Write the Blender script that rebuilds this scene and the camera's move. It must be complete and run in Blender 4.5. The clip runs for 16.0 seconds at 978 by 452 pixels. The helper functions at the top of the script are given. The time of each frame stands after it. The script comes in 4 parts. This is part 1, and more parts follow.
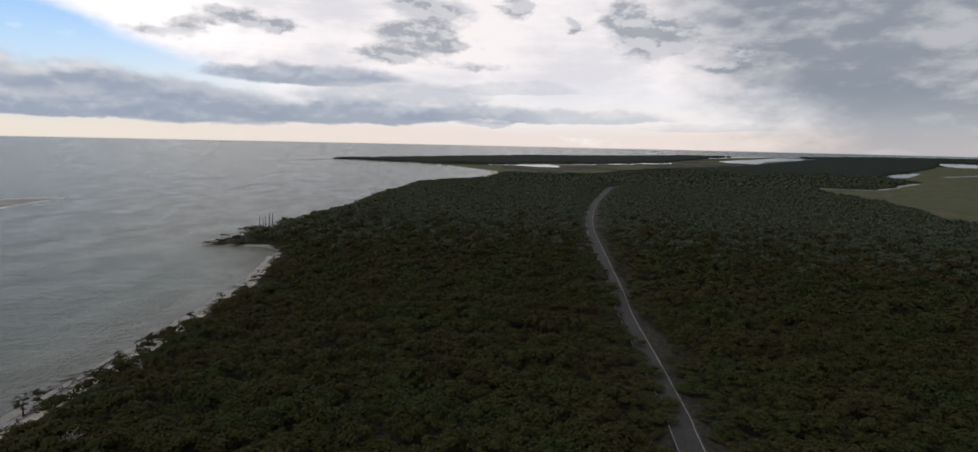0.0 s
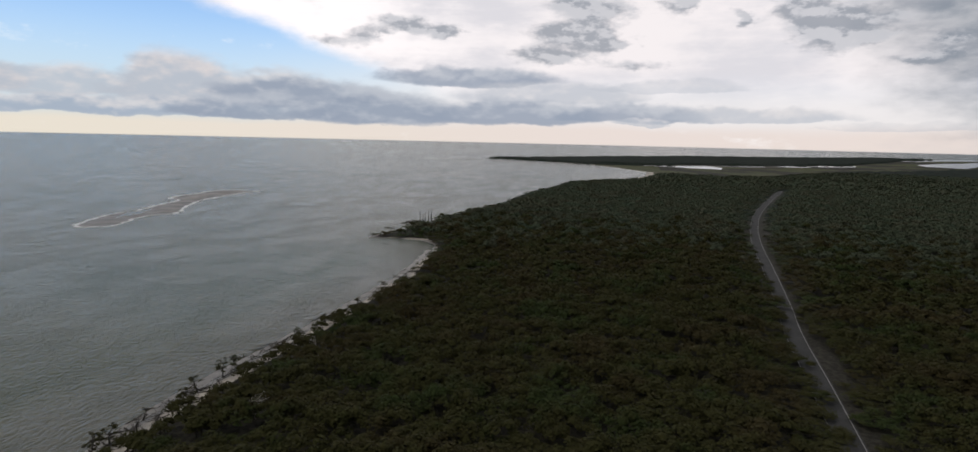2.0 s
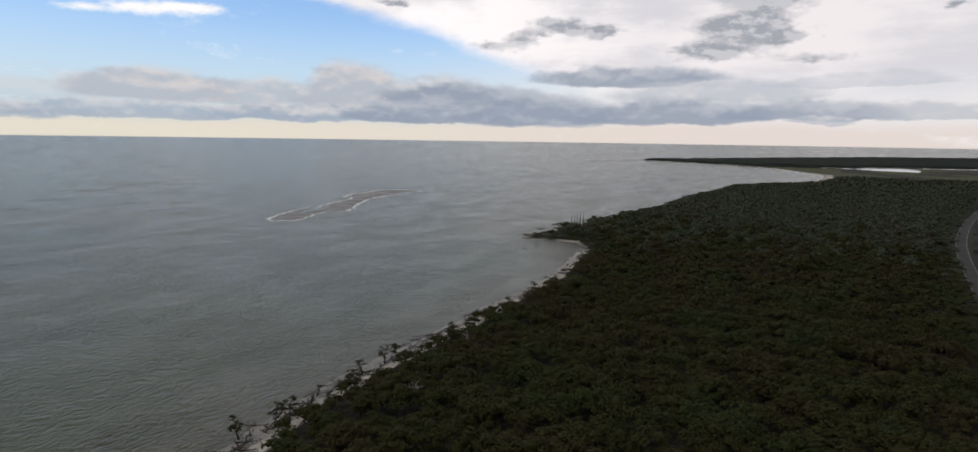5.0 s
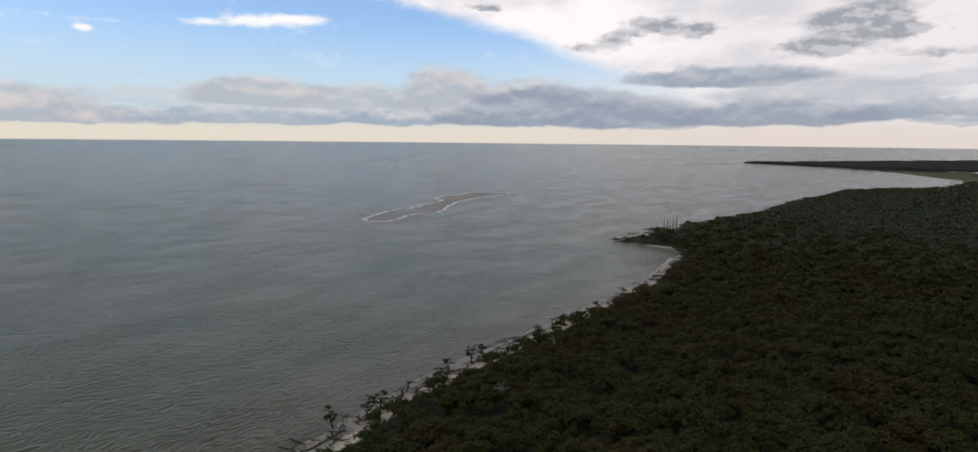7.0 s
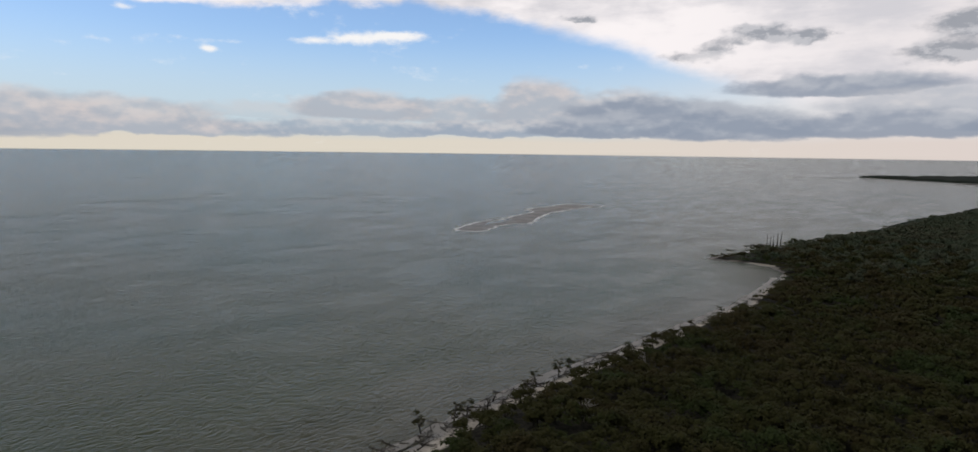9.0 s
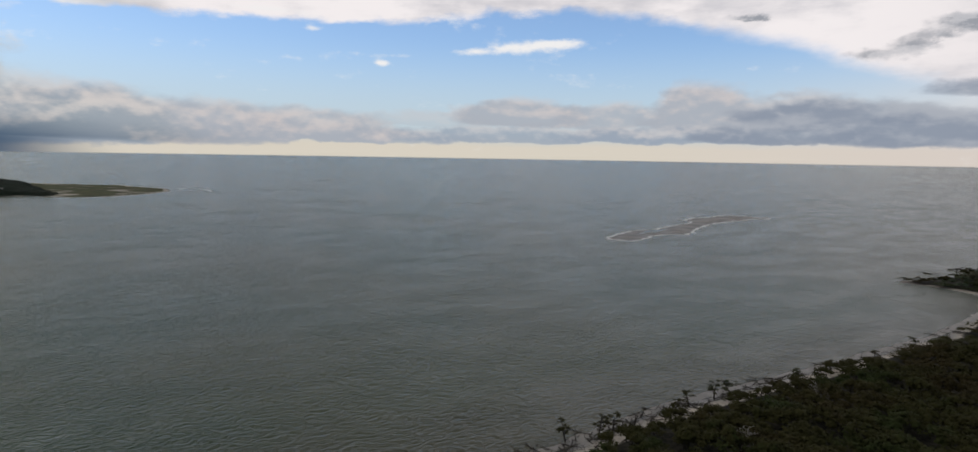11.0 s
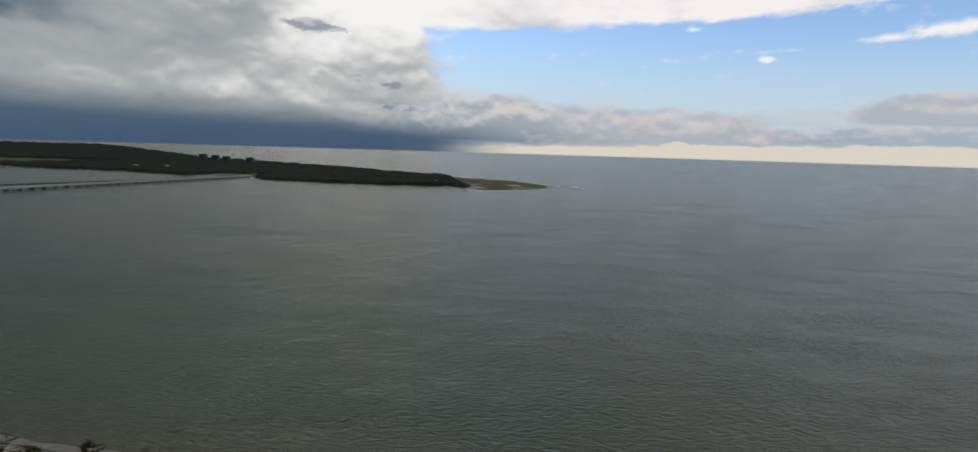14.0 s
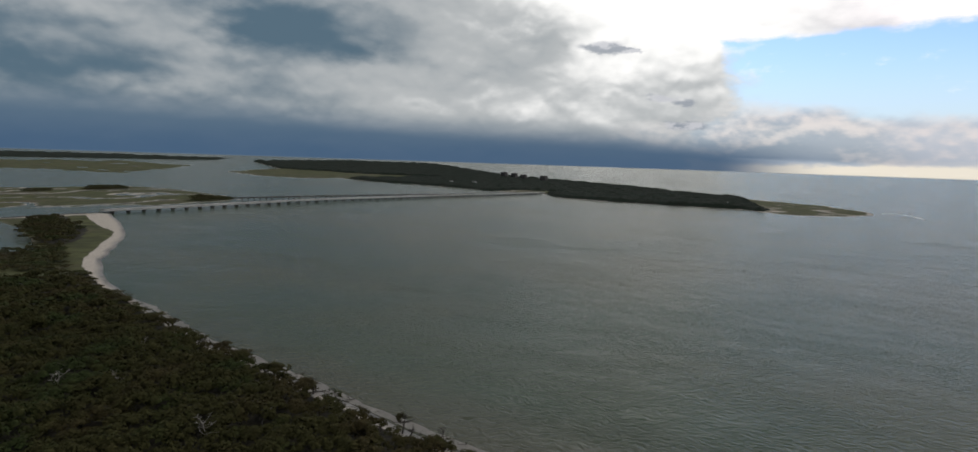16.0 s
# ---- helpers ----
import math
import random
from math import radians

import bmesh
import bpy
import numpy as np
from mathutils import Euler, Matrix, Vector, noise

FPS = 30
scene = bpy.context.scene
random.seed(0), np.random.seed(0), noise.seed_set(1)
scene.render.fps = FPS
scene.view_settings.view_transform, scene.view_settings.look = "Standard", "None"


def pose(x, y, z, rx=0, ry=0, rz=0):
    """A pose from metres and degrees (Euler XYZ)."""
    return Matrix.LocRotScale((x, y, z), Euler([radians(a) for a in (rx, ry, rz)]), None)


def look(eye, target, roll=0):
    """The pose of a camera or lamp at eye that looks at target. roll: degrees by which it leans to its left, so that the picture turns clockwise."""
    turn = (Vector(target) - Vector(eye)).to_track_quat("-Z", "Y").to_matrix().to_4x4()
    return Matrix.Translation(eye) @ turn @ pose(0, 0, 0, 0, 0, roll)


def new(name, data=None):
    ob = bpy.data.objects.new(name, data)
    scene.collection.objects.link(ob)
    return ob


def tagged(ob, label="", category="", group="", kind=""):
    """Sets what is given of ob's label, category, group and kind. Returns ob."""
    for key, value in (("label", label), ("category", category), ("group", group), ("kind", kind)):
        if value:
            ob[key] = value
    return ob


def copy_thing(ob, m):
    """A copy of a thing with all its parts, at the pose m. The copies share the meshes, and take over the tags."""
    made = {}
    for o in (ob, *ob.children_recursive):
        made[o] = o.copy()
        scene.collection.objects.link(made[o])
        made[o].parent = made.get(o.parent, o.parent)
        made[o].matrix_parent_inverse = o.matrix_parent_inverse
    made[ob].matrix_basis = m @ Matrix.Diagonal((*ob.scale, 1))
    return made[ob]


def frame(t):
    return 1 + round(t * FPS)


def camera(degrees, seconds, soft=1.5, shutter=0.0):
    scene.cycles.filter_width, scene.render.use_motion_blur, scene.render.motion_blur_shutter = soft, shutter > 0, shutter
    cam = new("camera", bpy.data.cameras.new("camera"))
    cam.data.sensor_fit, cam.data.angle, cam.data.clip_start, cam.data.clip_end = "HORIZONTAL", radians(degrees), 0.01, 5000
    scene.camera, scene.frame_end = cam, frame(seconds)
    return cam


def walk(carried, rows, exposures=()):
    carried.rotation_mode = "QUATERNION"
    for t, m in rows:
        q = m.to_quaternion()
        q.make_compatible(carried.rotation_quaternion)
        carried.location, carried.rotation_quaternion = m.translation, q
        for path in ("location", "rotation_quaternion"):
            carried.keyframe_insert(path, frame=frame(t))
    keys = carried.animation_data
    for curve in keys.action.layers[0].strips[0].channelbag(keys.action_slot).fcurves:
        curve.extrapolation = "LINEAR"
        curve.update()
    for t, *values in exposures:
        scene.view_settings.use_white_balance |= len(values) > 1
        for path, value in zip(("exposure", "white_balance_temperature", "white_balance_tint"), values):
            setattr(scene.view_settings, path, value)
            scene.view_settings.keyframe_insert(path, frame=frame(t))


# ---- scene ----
# The drone hovers 110 m over the shore and turns on the spot.
cam = camera(78.45, 16.0, soft=1.5)
EYE = 110.0
TURNS = (  # seconds, yaw, pitch, roll
    (0.0, 0.00, -7.87, -1.24),
    (0.5, 3.68, -7.92, -1.32),
    (1.0, 7.35, -8.02, -1.32),
    (1.5, 10.96, -8.09, -1.25),
    (2.0, 14.51, -8.18, -1.34),
    (2.5, 17.53, -8.25, -1.35),
    (3.0, 20.11, -8.31, -1.24),
    (3.5, 22.42, -8.27, -1.02),
    (4.0, 24.71, -8.28, -0.92),
    (6.5, 35.28, -8.18, -0.67),
    (7.0, 37.48, -8.12, -0.60),
    (7.5, 39.50, -8.04, -0.61),
    (8.0, 41.28, -7.75, -0.57),
    (10.5, 56.63, -6.64, -0.99),
    (11.0, 60.72, -6.66, -0.94),
    (11.5, 65.43, -6.73, -1.13),
    (12.0, 70.88, -6.81, -1.16),
    (12.5, 76.73, -6.99, -1.30),
    (13.0, 82.15, -7.06, -1.47),
    (13.5, 88.36, -7.19, -1.60),
    (14.0, 94.82, -7.20, -1.69),
    (14.5, 101.45, -7.05, -1.64),
    (15.0, 108.53, -6.87, -1.83),
    (15.5, 115.29, -6.60, -1.82),
    (16.0, 121.65, -6.22, -1.87),
)
walk(cam, [(t, pose(0, 0, EYE, 90 + p, r, y)) for t, y, p, r in TURNS],
     ((0.0, 0.15), (4.0, 0.06), (8.0, 0.0), (11.0, -0.16), (13.0, -0.14), (14.5, -0.06), (16.0, 0.17)))

# ---- node helpers ----
def link(tree, a, b):
    tree.links.new(a, b)


def put(tree, socket, value):
    """Set a socket to a number, a colour or another socket."""
    if hasattr(value, "is_linked"):
        tree.links.new(value, socket)
    elif isinstance(value, (tuple, list)):
        socket.default_value = tuple(value) + ((1.0,) if len(value) == 3 and len(socket.default_value) == 4 else ())
    else:
        socket.default_value = value


def calc(tree, op, a, b=0.0, c=0.0, clamp=False):
    n = tree.nodes.new("ShaderNodeMath")
    n.operation, n.use_clamp = op, clamp
    for s, v in zip(n.inputs, (a, b, c)):
        put(tree, s, v)
    return n.outputs[0]


def ramp(tree, value, low, high, out_low=0.0, out_high=1.0):
    n = tree.nodes.new("ShaderNodeMapRange")
    n.interpolation_type = "SMOOTHSTEP"
    for key, v in (("Value", value), ("From Min", low), ("From Max", high), ("To Min", out_low), ("To Max", out_high)):
        put(tree, n.inputs[key], v)
    return n.outputs[0]


def blend(tree, fac, a, b):
    n = tree.nodes.new("ShaderNodeMix")
    n.data_type = "RGBA"
    put(tree, n.inputs[0], fac)
    put(tree, n.inputs[6], a)
    put(tree, n.inputs[7], b)
    return n.outputs[2]


def fbm(tree, vector, scale, detail=4.0, rough=0.55, shift=(0, 0, 0), stretch=(1, 1, 1), turn=(0, 0, 0)):
    m = tree.nodes.new("ShaderNodeMapping")
    put(tree, m.inputs["Vector"], vector)
    m.inputs["Location"].default_value, m.inputs["Scale"].default_value, m.inputs["Rotation"].default_value = shift, stretch, turn
    n = tree.nodes.new("ShaderNodeTexNoise")
    link(tree, m.outputs[0], n.inputs["Vector"])
    n.inputs["Scale"].default_value, n.inputs["Detail"].default_value, n.inputs["Roughness"].default_value = scale, detail, rough
    return n.outputs["Fac"]


# ---- world: clear sky, cloud layers and a storm over the inlet ----
SUN_AZ, SUN_EL = 150.0, 58.0
world = bpy.data.worlds.new("sky")
scene.world = world
world.use_nodes = True
W = world.node_tree
W.nodes.clear()
coords = W.nodes.new("ShaderNodeTexCoord").outputs["Generated"]
split = W.nodes.new("ShaderNodeSeparateXYZ")
link(W, coords, split.inputs[0])
AZ = calc(W, "MULTIPLY", calc(W, "ARCTAN2", calc(W, "MULTIPLY", split.outputs[0], -1.0), split.outputs[1]), 57.29578)
EL = calc(W, "MULTIPLY", calc(W, "ARCSINE", split.outputs[2]), 57.29578)


def puff(az, el, wide, high, amount=1.0):
    """A soft oval of cloud cover, in degrees."""
    a = calc(W, "DIVIDE", calc(W, "SUBTRACT", AZ, az), wide)
    b = calc(W, "DIVIDE", calc(W, "SUBTRACT", EL, el), high)
    d = calc(W, "ADD", calc(W, "MULTIPLY", a, a), calc(W, "MULTIPLY", b, b))
    return calc(W, "MULTIPLY", calc(W, "EXPONENT", calc(W, "MULTIPLY", d, -1.0)), amount)


def total(values):
    s = values[0]
    for v in values[1:]:
        s = calc(W, "ADD", s, v)
    return s


def clouds(scale, flat, seed, detail=6.0, rough=0.58):
    """Cloud noise and its relief: bright where the cloud thins out upwards."""
    n = fbm(W, coords, scale, detail, rough, (seed, seed, seed), (1, 1, flat))
    up = fbm(W, coords, scale, detail - 2, rough, (seed, seed, seed + 0.012 * flat), (1, 1, flat))
    return n, calc(W, "SUBTRACT", n, up)


def billows(scale, flat, seed):
    """Heaped cloud tops and their relief, lit from above."""
    found = []
    for lift in (0.0, 0.010 * flat):
        m = W.nodes.new("ShaderNodeMapping")
        put(W, m.inputs["Vector"], warped)
        m.inputs["Location"].default_value, m.inputs["Scale"].default_value = (seed, seed, seed + lift), (1, 1, flat)
        n = W.nodes.new("ShaderNodeTexVoronoi")
        n.feature, n.normalize = "SMOOTH_F1", True
        link(W, m.outputs[0], n.inputs["Vector"])
        n.inputs["Scale"].default_value, n.inputs["Detail"].default_value, n.inputs["Roughness"].default_value, n.inputs["Lacunarity"].default_value = scale, 1.0, 0.55, 2.2
        n.inputs["Smoothness"].default_value = 0.5
        found.append(calc(W, "SUBTRACT", 1.0, n.outputs["Distance"]))
    return found[0], calc(W, "SUBTRACT", found[0], found[1])


stir = W.nodes.new("ShaderNodeTexNoise")
link(W, coords, stir.inputs["Vector"])
stir.inputs["Scale"].default_value, stir.inputs["Detail"].default_value = 14.0, 3.0
shift_by = W.nodes.new("ShaderNodeVectorMath")
shift_by.operation = "MULTIPLY_ADD"
link(W, stir.outputs["Color"], shift_by.inputs[0])
shift_by.inputs[1].default_value = (0.07, 0.07, 0.05)
link(W, coords, shift_by.inputs[2])
warped = shift_by.outputs[0]

nishita = W.nodes.new("ShaderNodeTexSky")
nishita.sky_type = "NISHITA"
nishita.sun_disc = False
nishita.sun_elevation, nishita.sun_rotation = radians(SUN_EL), radians(-SUN_AZ)
nishita.air_density, nishita.dust_density, nishita.ozone_density = 1.0, 1.0, 2.0
dim = W.nodes.new("ShaderNodeMix")
dim.data_type, dim.blend_type = "RGBA", "MULTIPLY"
dim.inputs[0].default_value = 1.0
link(W, nishita.outputs[0], dim.inputs[6])
dim.inputs[7].default_value = (0.136, 0.150, 0.170, 1)
sky = dim.outputs[2]

fine, fine_rel = clouds(11.0, 2.6, 3.1, 8.0, 0.56)
broad, broad_rel = clouds(3.6, 2.0, 7.7)
streak, streak_rel = clouds(4.5, 5.0, 1.3, 6.0)
lump, lump_rel = clouds(5.5, 1.4, 9.4, 7.0, 0.46)
tiny, tiny_rel = clouds(30.0, 2.0, 5.5, 6.0, 0.6)
heap, heap_rel = billows(11.0, 1.7, 2.2)
heap_fine, heap_fine_rel = billows(22.0, 2.0, 6.1)


def centred(n, amount):
    return calc(W, "MULTIPLY", calc(W, "SUBTRACT", n, 0.5), amount)


def plus(*values):
    return total(list(values))


def minus(a, b):
    return calc(W, "SUBTRACT", a, b)


def times(a, b):
    return calc(W, "MULTIPLY", a, b)


# stirred bearings and heights: ragged outlines for every cloud below
AZ_S = plus(AZ, centred(fine, 6.0), centred(tiny, 1.8), times(minus(heap_fine, 0.62), 2.6))
EL_S = plus(EL, centred(fbm(W, coords, 12.0, 7.0, 0.6, (8.3, 2.1, 4.4), (1, 1, 2.2)), 1.7), times(minus(heap_fine, 0.62), 0.8), centred(tiny, 0.35))
EL_F = plus(EL, centred(streak, 0.8), centred(fine, 0.9), centred(tiny, 0.5))


def tuft(az, el, wide, high, amount=1.0):
    """A ragged oval of cloud, in degrees."""
    a = calc(W, "DIVIDE", calc(W, "SUBTRACT", AZ_S, az), wide)
    b = calc(W, "DIVIDE", calc(W, "SUBTRACT", EL_S, el), high)
    d = calc(W, "MULTIPLY_ADD", a, a, calc(W, "MULTIPLY", b, b))
    return calc(W, "MULTIPLY", calc(W, "EXPONENT", calc(W, "MULTIPLY", d, -1.0)), amount)


def bank(under, az, base, wide, high, light, dark, cover=0.92, soft=0.6, flat=0.28):
    """A bank of cloud over the sky so far: heaped top, flat shaded base."""
    a = calc(W, "DIVIDE", calc(W, "SUBTRACT", AZ_S, az), wide)
    h = calc(W, "DIVIDE", calc(W, "SUBTRACT", EL_S, base), high)
    low = calc(W, "MULTIPLY", calc(W, "MINIMUM", calc(W, "DIVIDE", calc(W, "SUBTRACT", EL_F, base), high), 0.0), 1.0 / flat)
    up = calc(W, "MAXIMUM", h, 0.0)
    d = calc(W, "MULTIPLY_ADD", a, a, calc(W, "MULTIPLY_ADD", up, up, calc(W, "MULTIPLY", low, low)))
    tone = plus(h, RELIEF)
    return blend(W, ramp(W, d, 1.0, 1.0 - soft, 0.0, cover), under, blend(W, ramp(W, tone, -0.1, 1.05), dark, light))


RELIEF = plus(times(heap_fine_rel, 1.5), times(fine_rel, 2.6), times(tiny_rel, 0.7), centred(lump, 1.3), centred(streak, 1.2))

# pale haze over the sea, cream close to the horizon
sky = blend(W, times(ramp(W, EL, 11.0, 2.5), ramp(W, AZ, 16.0, 42.0, 0.94, 0.70)), sky, blend(W, ramp(W, AZ, 12.0, 46.0), (0.80, 0.76, 0.76), (0.58, 0.68, 0.77)))
cream = blend(W, ramp(W, AZ, 0.0, 60.0), (0.76, 0.67, 0.63), (0.76, 0.70, 0.60))
sky = blend(W, ramp(W, plus(EL, centred(streak, 1.2)), 2.2, 0.8), sky, cream)

# high bright veil, open over the blue gap
gap_side = ramp(W, plus(AZ_S, times(EL_S, -3.0), centred(broad, 9.0)), 3.5, 10.0)
gap_top = ramp(W, plus(EL_S, times(AZ, -0.135), centred(streak, 1.2)), 6.7, 5.6)
anvil = ramp(W, plus(EL_S, times(calc(W, "MINIMUM", minus(AZ, 95.0), 0.0), 0.055), centred(streak, 2.0), centred(lump, 1.6)), 10.6, 11.4)
veil = calc(W, "MAXIMUM", minus(1.0, times(gap_side, gap_top)), anvil)
veil_colour = blend(W, ramp(W, plus(broad, centred(streak, 0.7), centred(lump, 0.5)), 0.34, 0.62), (0.68, 0.665, 0.705), blend(W, ramp(W, AZ, 34.0, 6.0), (1.0, 0.945, 0.95), (0.86, 0.81, 0.82)))
dull_colour = blend(W, ramp(W, broad, 0.38, 0.62), (0.11, 0.125, 0.145), (0.25, 0.265, 0.28))
sky = blend(W, times(veil, ramp(W, EL, 1.5, 6.5)), sky, veil_colour)

# thin wisps in the gap
wisps = plus(puff(54.5, 10.3, 2.6, 0.40), puff(58.0, 9.95, 3.6, 0.55), puff(62.5, 9.5, 3.0, 0.35, 0.8), puff(70.7, 8.3, 0.8, 0.3, 0.75), puff(76.8, 10.9, 0.9, 0.28, 0.9), puff(70.0, 9.0, 3.5, 0.25, 0.4), puff(81.0, 12.2, 5.0, 0.3, 0.6))
sky = blend(W, ramp(W, plus(wisps, centred(streak, 1.5), centred(tiny, 1.5)), 0.20, 1.05), sky, (0.97, 0.96, 0.96))

# banks along the horizon, the far ones first
PINK, PEARL, ASH, SLATE, BLUE = (0.68, 0.62, 0.61), (0.62, 0.61, 0.63), (0.45, 0.48, 0.54), (0.29, 0.335, 0.42), (0.36, 0.42, 0.51)
for az, base, wide, high, light, dark, cover in (
        (82.0, 1.5, 22.0, 1.7, PEARL, BLUE, 0.75), (58.0, 1.7, 19.0, 1.5, PEARL, BLUE, 0.80), (67.0, 3.0, 9.0, 1.4, PEARL, (0.52, 0.58, 0.64), 0.5),
        (95.5, 1.4, 9.0, 4.6, PINK, BLUE, 0.95), (86.0, 1.5, 10.0, 3.5, PINK, ASH, 0.90), (76.5, 1.8, 9.0, 2.7, PINK, ASH, 0.80),
        (58.5, 3.4, 7.5, 2.5, PINK, ASH, 0.88), (50.0, 3.2, 6.0, 2.2, PINK, ASH, 0.80), (41.5, 3.2, 6.0, 4.3, PINK, ASH, 0.92), (34.0, 3.2, 6.0, 3.1, PEARL, ASH, 0.92),
        (45.0, 1.7, 12.0, 1.6, PEARL, BLUE, 0.88), (31.0, 3.4, 9.0, 2.0, ASH, SLATE, 0.90), (16.0, 5.3, 10.0, 1.8, ASH, SLATE, 0.90), (9.0, 3.9, 11.0, 2.0, PEARL, ASH, 0.65),
        (35.0, 1.8, 9.0, 1.9, ASH, SLATE, 0.90), (25.0, 1.8, 9.0, 2.9, ASH, SLATE, 0.95), (13.0, 1.9, 10.0, 2.4, ASH, SLATE, 0.90), (2.0, 2.2, 9.0, 1.8, ASH, SLATE, 0.85),
        (-9.0, 2.3, 9.0, 1.3, PEARL, ASH, 0.70), (-2.0, 4.7, 8.0, 1.2, PEARL, ASH, 0.45), (-20.0, 1.6, 8.0, 0.6, PEARL, ASH, 0.40), (0.5, 1.7, 3.0, 0.8, (0.72, 0.69, 0.70), ASH, 0.7)):
    sky = bank(sky, az, base, wide, high, light, dark, cover)

# loose dark puffs under the veil
loose = plus(tuft(23.0, 10.45, 2.7, 0.75, 0.80), tuft(19.0, 9.75, 2.2, 0.65, 0.85), tuft(28.5, 8.6, 3.0, 0.75, 0.55), tuft(25.5, 9.4, 2.0, 0.6, 0.5), tuft(5.6, 12.0, 4.4, 1.1, 0.95), tuft(7.0, 9.95, 4.4, 1.0, 1.0),
             tuft(3.9, 8.9, 2.0, 0.55, 0.8), tuft(9.3, 7.9, 4.0, 0.8, 0.9), tuft(1.8, 7.05, 3.0, 0.45, 0.55), tuft(-2.4, 12.4, 1.4, 1.1, 0.8), tuft(-7.4, 10.8, 0.9, 0.9, 0.85), tuft(-14.2, 9.8, 4.0, 2.0, 1.1),
             tuft(-11.5, 12.0, 1.6, 1.2, 0.6), tuft(-21.0, 7.1, 2.6, 0.55, 0.8), tuft(-21.6, 8.4, 1.7, 0.55, 0.7), tuft(38.0, 12.0, 1.5, 0.35, 0.8), tuft(111.8, 10.55, 2.3, 0.6, 0.75), tuft(109.5, 10.4, 2.2, 0.2, 0.6),
             tuft(103.4, 3.75, 2.5, 0.42, 0.75), tuft(104.0, 5.9, 1.3, 0.4, 0.7), tuft(106.7, 6.3, 1.7, 0.4, 0.6))
loose_mask = ramp(W, plus(loose, centred(tiny, 0.9)), 0.22, 0.66)

# grey rain cloud over the land side
grey_mask = times(ramp(W, plus(times(AZ_S, -1.0), times(EL, 0.7), centred(broad, 20.0), centred(lump, 8.0)), 20.5, 30.0), ramp(W, plus(EL, centred(streak, 3.0)), -1.0, 5.5, 0.6, 1.0))
grey_colour = blend(W, ramp(W, plus(broad, centred(lump, 0.7), times(fine_rel, 0.8)), 0.38, 0.66), (0.20, 0.235, 0.285), (0.40, 0.415, 0.45))
sky = blend(W, times(grey_mask, 0.92), sky, grey_colour)

# storm cloud over the far island: white crown, grey lumps, dark blue base
storm = calc(W, "MAXIMUM", ramp(W, plus(AZ_S, centred(lump, 6.0), times(minus(heap, 0.62), 8.0), times(calc(W, "ABSOLUTE", minus(EL, 8.3)), -0.5)), 99.0, 101.5),
             times(anvil, ramp(W, AZ, 86.0, 100.0)))
bright = plus(0.43, times(ramp(W, AZ, 112.0, 150.0), -0.24), puff(104.0, 17.5, 15.0, 8.5, 0.90), tuft(139.5, 11.2, 6.5, 2.0, -0.55), tuft(134.0, 9.4, 3.5, 1.0, -0.25), tuft(157.0, 6.4, 8.0, 2.0, -0.36), tuft(160.0, 9.5, 7.0, 0.8, -0.22),
              tuft(151.0, 5.5, 3.5, 0.9, 0.26), tuft(148.0, 9.0, 4.0, 1.8, 0.22), tuft(131.0, 6.6, 8.0, 1.8, 0.16), tuft(117.0, 11.0, 2.6, 1.6, -0.26), tuft(112.0, 8.6, 4.0, 1.4, 0.12), tuft(120.0, 5.0, 12.0, 1.2, 0.12), tuft(121.0, 8.6, 3.0, 1.2, -0.14),
              centred(lump, 0.34), times(lump_rel, 0.5), centred(broad, 0.2), times(minus(heap, 0.62), 0.30), times(heap_rel, 0.60), times(heap_fine_rel, 0.18), times(fine_rel, 0.25))
storm_colour = blend(W, ramp(W, bright, -0.15, 0.55), (0.085, 0.138, 0.185), (0.405, 0.425, 0.435))
storm_colour = blend(W, ramp(W, bright, 0.48, 1.0), storm_colour, (0.98, 0.97, 0.95))
sky = blend(W, storm, sky, storm_colour)
for az, base, wide, high, cover in ((99.0, 1.6, 6.0, 5.2, 0.75), (93.0, 1.5, 7.5, 4.2, 0.75), (106.0, 1.6, 8.0, 3.0, 0.6)):
    sky = bank(sky, az, base, wide, high, (0.70, 0.67, 0.65), (0.36, 0.41, 0.46), cover, 0.9)
base_top = plus(2.9, times(ramp(W, AZ, 122.0, 145.0), 0.8), times(calc(W, "MINIMUM", minus(AZ, 118.0), 0.0), 0.055), centred(streak, 1.6), centred(lump, 0.8))
base_cover = times(ramp(W, minus(base_top, EL), -1.5, 1.3), ramp(W, AZ, 76.0, 102.0))
base_cover = times(base_cover, calc(W, "MAXIMUM", ramp(W, plus(EL, centred(streak, 0.6)), 0.45, 1.0), ramp(W, AZ, 91.0, 101.0)))
sky = blend(W, times(base_cover, 0.96), sky, blend(W, ramp(W, plus(EL, centred(streak, 1.5)), 0.0, 4.0), (0.050, 0.098, 0.172), (0.090, 0.142, 0.20)))
sky = blend(W, times(loose_mask, 0.80), sky, blend(W, ramp(W, plus(fine_rel, times(tiny_rel, 0.6)), -0.06, 0.08), (0.24, 0.27, 0.32), (0.50, 0.51, 0.55)))
